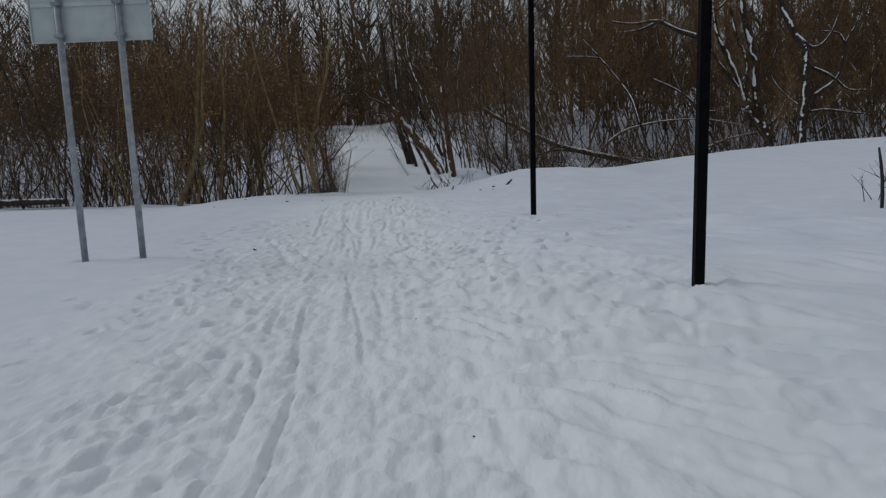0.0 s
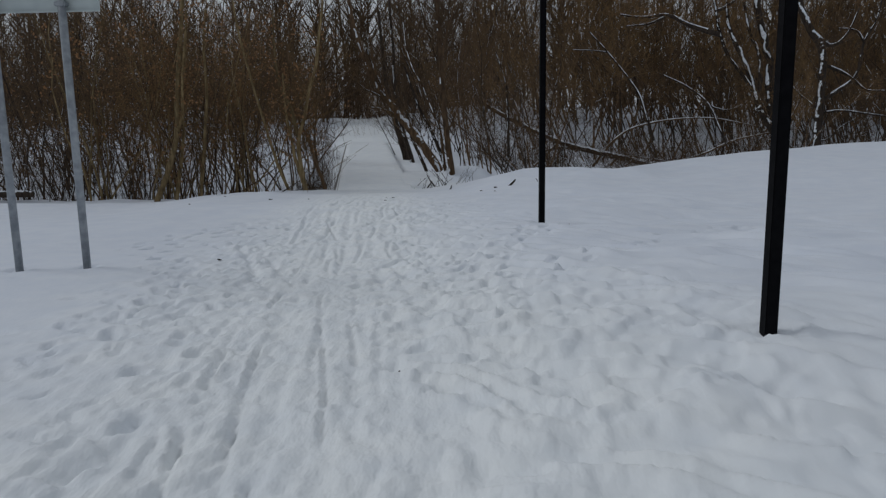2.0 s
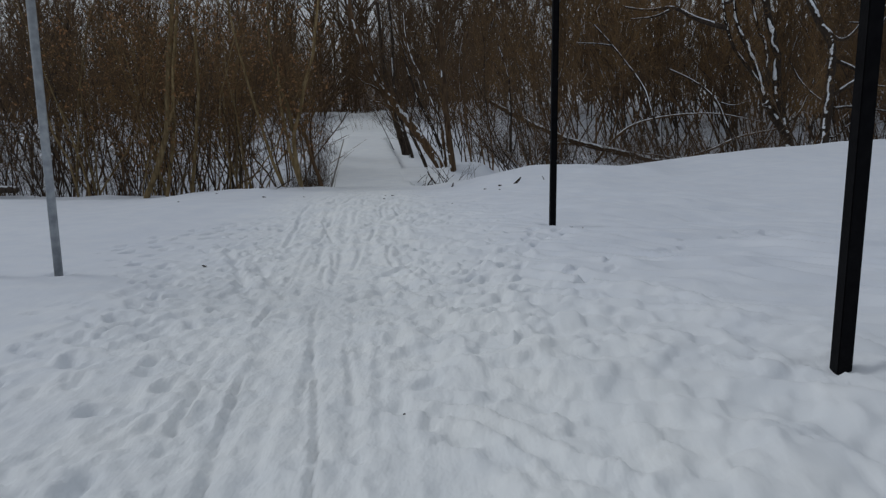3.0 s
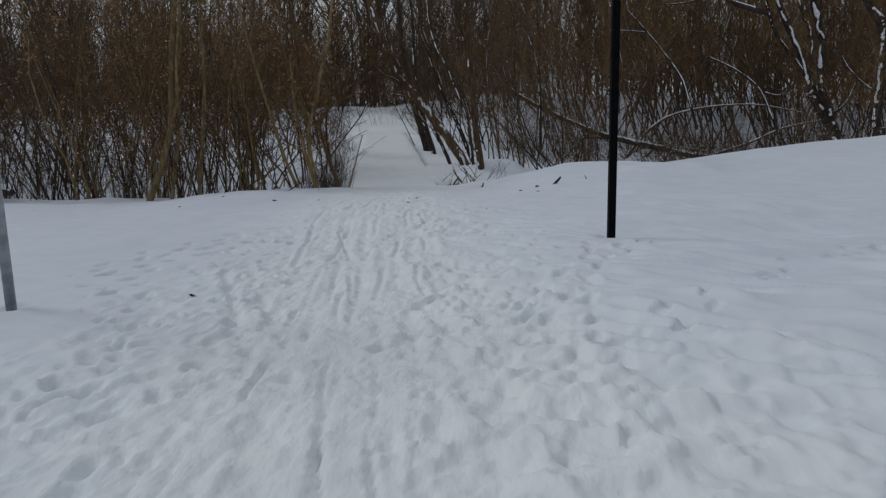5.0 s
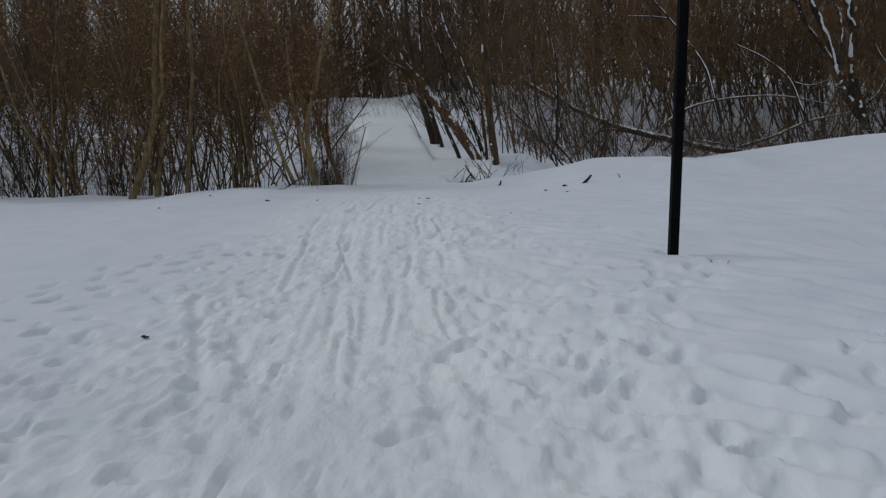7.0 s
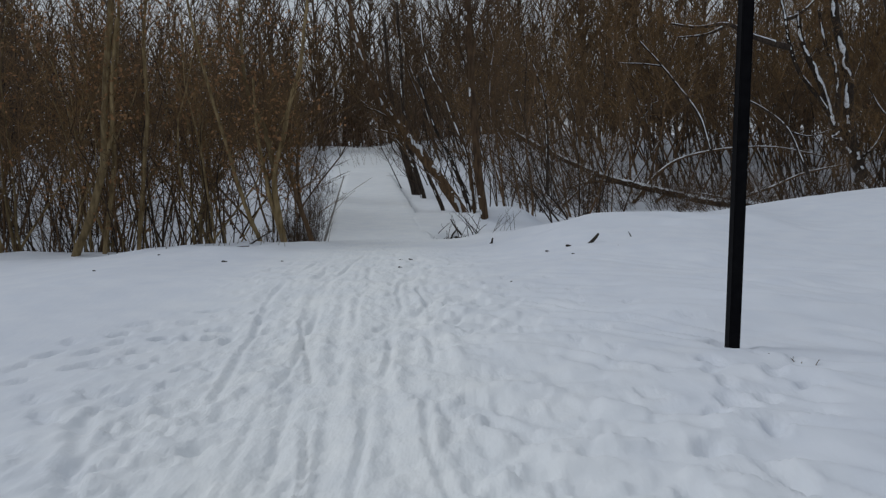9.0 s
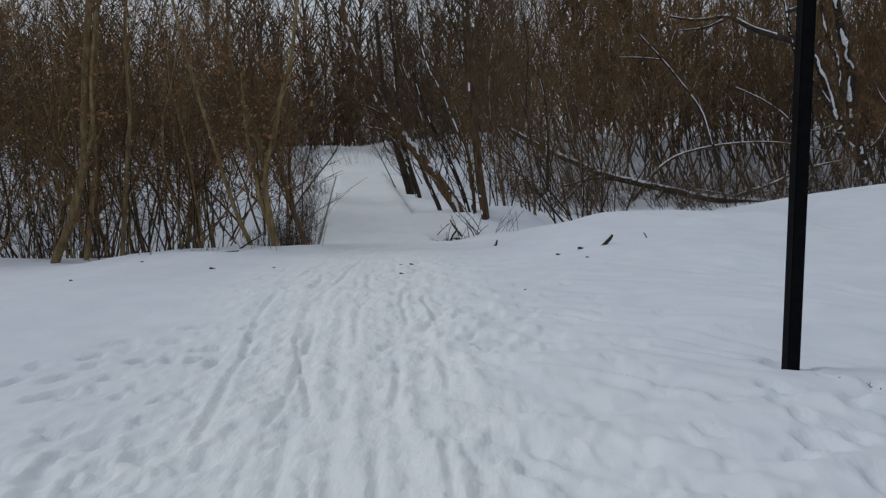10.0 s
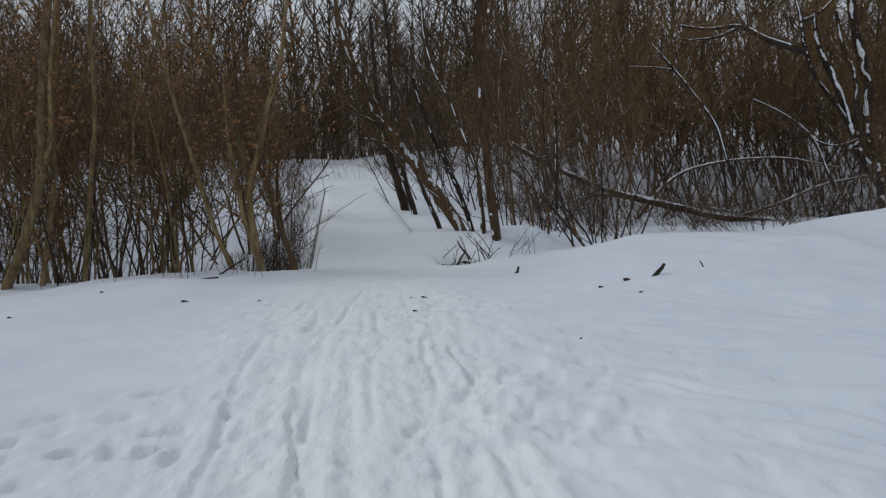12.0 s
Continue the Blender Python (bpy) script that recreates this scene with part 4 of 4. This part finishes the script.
tree("tree", "dark leaning double trunk beside the bridge", "tree", (-2.02, 31.5), [
    (0.15, 0.05, flat(31.5, [(-2.02, -0.34), (-2.25, 0.52), (-2.44, 1.17), (-2.59, 1.82), (-2.80, 3.26), (-2.91, 5.15)])),
    (0.1, 0.04, flat(30.4, [(-1.69, -0.58), (-1.90, 0.23), (-2.11, 1.01), (-2.29, 1.79), (-2.33, 3.61), (-2.44, 5.40)])),
], BARK_DARK, TWIG_GREY, shoots=40, snow=0.15, seed=6)
tree("tree", "thin dark leaning tree in the snow", "tree", (-1.08, 26.5), [
    (0.06, 0.03, flat(26.5, [(-1.08, -0.39), (-1.35, 0.28), (-1.60, 0.92), (-1.84, 1.56), (-2.13, 2.57)])),
], BARK_DARK, TWIG_GREY, shoots=12, snow=0.2, seed=7)
tree("tree", "thin dark leaning tree in the snow", "tree", (-0.44, 25.0), [
    (0.06, 0.03, flat(25.0, [(-0.44, -0.17), (-0.71, 0.59), (-0.91, 1.06), (-1.25, 1.76), (-1.58, 2.79)])),
], BARK_DARK, TWIG_GREY, shoots=12, snow=0.4, seed=8)
tree("tree", "pale olive-brown crooked tree with forked stems", "tree", (-3.53, 19.25), [
    (0.06, 0.022, flat(19.25, [(-3.53, -0.36), (-3.63, 0.33), (-3.64, 0.93), (-3.51, 1.31), (-3.35, 1.98), (-3.18, 2.49), (-3.05, 3.28), (-2.93, 4.13)])),
    (0.05, 0.015, flat(19.25, [(-3.64, 0.93), (-3.78, 1.54), (-4.02, 2.13), (-4.09, 2.86), (-4.08, 3.72)])),
    (0.05, 0.02, flat(19.25, [(-3.53, -0.36), (-3.71, 0.33), (-3.81, 0.86), (-3.90, 1.46), (-3.93, 2.35)])),
], BARK_OLIVE, TWIG_RED, shoots=34, seed=9, leafy=0.45)
tree("tree", "olive-brown slender tree leaning away from the bridge", "tree", (-3.91, 19.3), [
    (0.042, 0.018, flat(19.3, [(-3.91, -0.39), (-4.09, 0.10), (-4.26, 0.64), (-4.41, 1.25), (-4.66, 2.22), (-4.89, 3.31), (-4.99, 4.17)])),
], BARK_OLIVE, TWIG_RED, shoots=16, seed=10, leafy=0.2)
tree("tree", "dark slender leaning tree beside the footbridge", "tree", (-3.10, 19.4), [
    (0.05, 0.02, flat(19.4, [(-3.10, -0.34), (-3.30, 0.31), (-3.43, 0.85), (-3.67, 1.39), (-3.79, 2.14), (-3.83, 3.03)])),
    (0.03, 0.012, flat(19.4, [(-3.26, 0.19), (-3.31, 0.92), (-3.21, 1.61)])),
], BARK_BROWN, TWIG_RED, shoots=30, seed=11, leafy=0.1)
tree("tree", "pale olive-brown trunk with a slight bend", "tree", (-7.01, 19.2), [
    (0.075, 0.045, flat(19.2, [(-7.01, -0.58), (-6.67, 0.23), (-6.42, 0.98), (-6.36, 1.57), (-6.29, 2.23), (-6.14, 3.31), (-6.02, 4.22)])),
    (0.04, 0.02, flat(19.2, [(-6.42, 0.98), (-6.23, 1.57), (-6.19, 2.30), (-6.04, 3.31)])),
], BARK_OLIVE, TWIG_RED, shoots=22, seed=12, leafy=0.4)
tree("tree", "slender olive-brown trunk standing upright", "tree", (-6.60, 19.4), [
    (0.045, 0.025, flat(19.4, [(-6.60, -0.54), (-6.34, 0.89), (-6.29, 1.88), (-6.17, 2.62), (-6.05, 3.78)])),
], BARK_OLIVE, TWIG_RED, shoots=20, seed=13, leafy=0.45)
tree("tree", "slender olive-brown trunk standing upright", "tree", (-6.06, 19.5), [
    (0.045, 0.025, flat(19.5, [(-6.06, -0.53), (-5.88, 0.88), (-5.76, 1.88), (-5.75, 2.92), (-5.65, 3.80)])),
], BARK_OLIVE, TWIG_RED, shoots=18, seed=14, leafy=0.35)
tree("tree", "large dark crooked tree with snow in its forks", "tree", (12.96, 32.8), [
    (0.22, 0.1, flat(32.8, [(12.96, -1.16), (12.64, 0.07), (12.21, 1.46), (12.04, 3.17), (11.62, 4.68), (11.27, 6.66), (11.00, 8.92)])),
    (0.17, 0.06, flat(32.8, [(12.54, 0.25), (11.88, 1.12), (11.64, 1.78), (11.09, 3.18), (10.53, 4.28), (10.31, 5.36)])),
    (0.1, 0.05, flat(32.8, [(11.68, 1.73), (11.76, 2.49), (11.63, 3.51), (11.31, 4.10), (10.99, 5.35)])),
    (0.08, 0.05, flat(32.8, [(12.34, 0.77), (11.30, 2.33), (10.48, 3.36), (10.10, 4.29), (9.95, 5.04), (9.59, 6.36)])),
    (0.1, 0.03, flat(32.8, [(10.10, 4.17), (8.98, 4.52), (8.11, 4.93), (7.09, 4.87), (6.23, 5.00)])),
    (0.06, 0.02, flat(32.8, [(8.11, 4.93), (7.43, 4.64), (6.50, 4.55)])),
    (0.07, 0.03, flat(32.8, [(9.90, 5.04), (10.32, 5.20), (10.81, 5.60), (11.29, 6.33)])),
    (0.05, 0.02, flat(32.8, [(12.61, 0.59), (13.11, 1.11), (13.56, 2.30)])),
], BARK_DARK, TWIG_RED, shoots=60, snow=0.75, seed=15, leafy=0.16)
tree("tree", "dark crooked tree with twisted limbs carrying snow", "tree", (13.5, 31.5), [
    (0.17, 0.11, flat(31.5, [(13.45, -0.5), (13.50, 0.45), (13.53, 1.42), (13.55, 2.45), (13.48, 3.4), (12.97, 4.27), (12.5, 5.25), (12.3, 6.6), (12.35, 8.0)])),
    (0.08, 0.03, flat(31.5, [(13.0, 4.2), (13.73, 3.6), (14.3, 3.9), (14.75, 4.9)])),
    (0.07, 0.03, flat(31.5, [(13.53, 2.9), (14.2, 2.65), (14.75, 2.3), (15.2, 1.95), (15.9, 1.9)])),
    (0.08, 0.025, flat(31.5, [(13.55, 1.55), (14.17, 1.96), (14.8, 2.5), (15.0, 3.65), (15.42, 4.55), (15.6, 5.6)])),
    (0.05, 0.02, flat(31.5, [(15.0, 3.7), (14.68, 4.1), (14.02, 4.2)])),
    (0.04, 0.015, flat(31.5, [(13.45, 1.3), (12.84, 1.76), (12.43, 2.2), (12.0, 2.9)])),
    (0.06, 0.025, flat(31.5, [(13.55, 1.1), (14.3, 1.2), (15.1, 1.1), (16.1, 0.95)])),
    (0.04, 0.015, flat(31.5, [(13.5, 0.1), (13.9, 0.15), (14.4, 0.62), (14.9, 0.9)])),
], BARK_DARK, TWIG_GREY, shoots=30, snow=0.75, seed=23, leafy=0.08)
tree("tree", "bent bare sapling bowed over in an arch under snow", "tree", (5.51, 35.0), [
    (0.075, 0.02, flat(35.0, [(5.51, -1.24), (6.35, -0.11), (7.19, 0.54), (8.33, 0.84), (9.46, 0.96), (10.80, 0.94), (12.52, 0.59)])),
], BARK_BROWN, TWIG_GREY, shoots=8, snow=0.95, seed=16)
tree("fallen_tree", "fallen dead tree with snow lying on its trunk", "log", (11.07, 33.8), [
    (0.14, 0.08, flat(33.8, [(11.07, -1.29), (9.59, -1.05), (8.13, -0.90), (6.66, -0.56), (5.19, -0.21), (4.28, 0.07), (3.01, 0.63), (1.75, 1.28), (1.03, 1.73)])),
    (0.07, 0.03, flat(33.8, [(5.19, -0.21), (4.10, -0.11), (3.01, -0.36)])),
    (0.06, 0.03, flat(33.8, [(4.10, 0.13), (3.56, -0.37), (2.83, -1.09)])),
    (0.07, 0.03, flat(33.8, [(8.49, -0.96), (9.94, -0.47), (11.20, 0.06), (12.82, 0.39)])),
    (0.05, 0.02, flat(33.8, [(6.66, -0.53), (8.12, -0.66), (9.78, -1.11)])),
], BARK_BROWN, TWIG_GREY, shoots=26, snow=0.8, seed=17)
tree("tree", "thin leaning tree with a line of snow on it", "tree", (7.01, 30.0), [
    (0.05, 0.02, flat(30.0, [(7.01, 0.27), (6.50, 1.80), (5.87, 2.71), (5.24, 3.46), (4.63, 4.13)])),
    (0.025, 0.01, flat(30.0, [(5.32, 3.39), (4.79, 3.47), (4.03, 3.51)])),
], BARK_DARK, TWIG_GREY, shoots=14, snow=0.65, seed=18)
tree("tree", "thin leaning tree with a line of snow on it", "tree", (9.29, 29.0), [
    (0.05, 0.02, flat(29.0, [(9.29, 0.13), (8.64, 1.45), (7.88, 2.11), (6.99, 2.55)])),
    (0.03, 0.01, flat(29.0, [(8.64, 1.45), (9.23, 1.32), (9.81, 1.50)])),
], BARK_DARK, TWIG_GREY, shoots=12, snow=0.6, seed=19)
tree("tree", "thin crooked tree with snow on its stem", "tree", (1.53, 26.0), [
    (0.045, 0.02, flat(26.0, [(1.53, 0.01), (1.52, 1.50), (1.44, 2.36), (1.15, 3.21)])),
], BARK_DARK, TWIG_GREY, shoots=14, snow=0.6, seed=20)
tree("fallen_branch", "thin bare dead branch leaning out of the thicket", "branch", (-4.90, 18.9), [
    (0.016, 0.006, flat(18.9, [(-4.90, -0.26), (-4.58, -0.04), (-4.31, 0.15), (-4.11, 0.28)])),
], BARK_BROWN, TWIG_GREY, shoots=4, seed=21)

tree("fallen_log", "dark fallen log half buried at the thicket's edge", "log", (-11.2, 19.4), [
    (0.09, 0.07, [(-12.4, 19.5, -0.28), (-11.4, 19.4, -0.27), (-10.3, 19.3, -0.26), (-9.9, 19.3, -0.27)]),
    (0.03, 0.012, [(-10.9, 19.35, -0.24), (-10.5, 19.2, 0.1), (-10.3, 19.2, 0.4)]),
], BARK_DARK, TWIG_GREY, shoots=3, snow=0.5, seed=22)

# ---- small things on the snow ----
def stick(x, y, length, r, rise, heading, label="short dark broken stick poking out of the snow", name="stick"):
    b = Build()
    z = snow_at(x, y)
    d = Vector((math.cos(heading), math.sin(heading), rise)).normalized()
    pts = [Vector((0, 0, -0.04)) + d * length * k / 4 + Vector((random.gauss(0, r * 0.5), random.gauss(0, r * 0.5), 0)) for k in range(5)]
    b.tube(pts, [r, r * 1.1, r, r * 0.9, r * 0.6], 7, True)
    ob = new(name, b.mesh(name, SCRAP))
    ob.location = (x, y, z)
    tagged(ob, label, "stick", "litter on the snow")


def scrap(x, y, r):
    b = Build()
    b.clump((0, 0, r * 0.25), r, 0.45)
    b.clump((r * 1.1, r * 0.3, r * 0.1), r * 0.55, 0.45)
    ob = new("bark_scrap", b.mesh("bark_scrap", SCRAP))
    ob.location = (x, y, snow_at(x, y))
    tagged(ob, "small dark scrap of bark lying on the snow", "debris", "litter on the snow")


random.seed(9)
stick(5.33, 10.0, 0.8, 0.022, 9.0, 2.0, "thin dark upright stake in the snow", "stake")
stick(-4.25, 18.2, 0.4, 0.02, 0.12, 0.1, "dark fallen stick lying on the snow")
stick(-4.0, 18.6, 0.5, 0.012, 0.5, 0.6, "dry bent twig lying on the snow")
stick(0.86, 16.1, 0.26, 0.022, 0.75, 0.2)
stick(1.5, 16.3, 0.12, 0.007, 1.5, 2.6)
stick(-0.22, 17.9, 0.13, 0.016, 3.0, 0.3)
for x, y, length, rise, heading in ((-1.05, 20.5, 0.45, 0.25, 0.2), (-0.95, 20.65, 0.4, 0.5, 2.6), (-0.7, 20.6, 0.5, 0.15, 3.0), (-0.85, 20.72, 0.35, 0.9, 0.9), (-0.6, 20.75, 0.5, 0.7, 2.2)):
    stick(x, y, length, 0.016, rise, heading, "dark broken branch lying in the hollow beside the footbridge")
for x, y, r in ((0.39, 15.98, 0.04), (0.66, 16.1, 0.055), (0.62, 15.4, 0.03), (-1.3, 16.38, 0.035), (-1.42, 16.36, 0.03), (-1.36, 15.42, 0.03), (-3.66, 16.32, 0.045), (-2.92, 16.32, 0.025), (-0.18, 13.92, 0.02), (-4.68, 16.82, 0.025), (-4.97, 15.56, 0.025), (-2.55, 9.38, 0.03), (1.2, 15.7, 0.02), (-0.95, 20.6, 0.11), (-0.72, 20.7, 0.08), (1.12, 11.0, 0.015), (0.02, 3.3, 0.012), (-0.35, 5.4, 0.012)):
    scrap(x, y, r * 0.65)


def stalks(x, y, n, height, spread, seed, label, lean=0.0, mat=STRAW, r=0.004):
    random.seed(seed)
    root = thing("dry_weeds", x, y, snow_at(x, y), label, "weeds", "dry weeds")
    for i in range(n):
        b = Build()
        p = Vector((random.gauss(0, spread), random.gauss(0, spread), 0))
        p.z = snow_at(x + p.x, y + p.y) - snow_at(x, y) - 0.05
        d = Vector((random.gauss(lean, 0.35), random.gauss(0, 0.3), 1)).normalized()
        h = height * random.uniform(0.4, 1.1)
        pts = [p + d * h * k / 4 + Vector((d.x, d.y, -0.3)) * 0.25 * h * (k / 4) ** 2 for k in range(5)]
        b.tube(pts, [r, r, r * 0.8, r * 0.6, r * 0.3], 4)
        for k in range(2):
            shoot(b, pts[2 + k], (d + rand_dir(0) * 0.7).normalized(), h * 0.3, r * 0.6, 1)
        part("stalk", b, mat, root)
    return root


WEEDS = "clump of thin dry brown stalks poking out of the snow"
stalks(-0.5, 20.5, 9, 0.6, 0.16, 1, WEEDS, -0.5, BARK_DARK, 0.008)
stalks(-0.8, 20.5, 10, 0.35, 0.16, 2, WEEDS, 0.6, BARK_DARK, 0.007)
stalks(-3.6, 18.9, 14, 0.5, 0.5, 3, WEEDS)
stalks(-4.6, 18.6, 14, 0.45, 0.6, 4, WEEDS)
stalks(0.1, 20.3, 9, 0.6, 0.2, 5, WEEDS, 0.5, BARK_DARK)
stalks(1.22, 10.95, 3, 0.12, 0.06, 6, WEEDS)
stalks(6.0, 10.7, 18, 0.95, 0.22, 7, "small leafless bush of dark arching twigs in the snow", -0.35, BARK_DARK, 0.006)
stalks(-5.6, 42.5, 26, 1.2, 0.8, 8, WEEDS)
stalks(-4.2, 50.5, 30, 0.9, 1.6, 9, WEEDS)
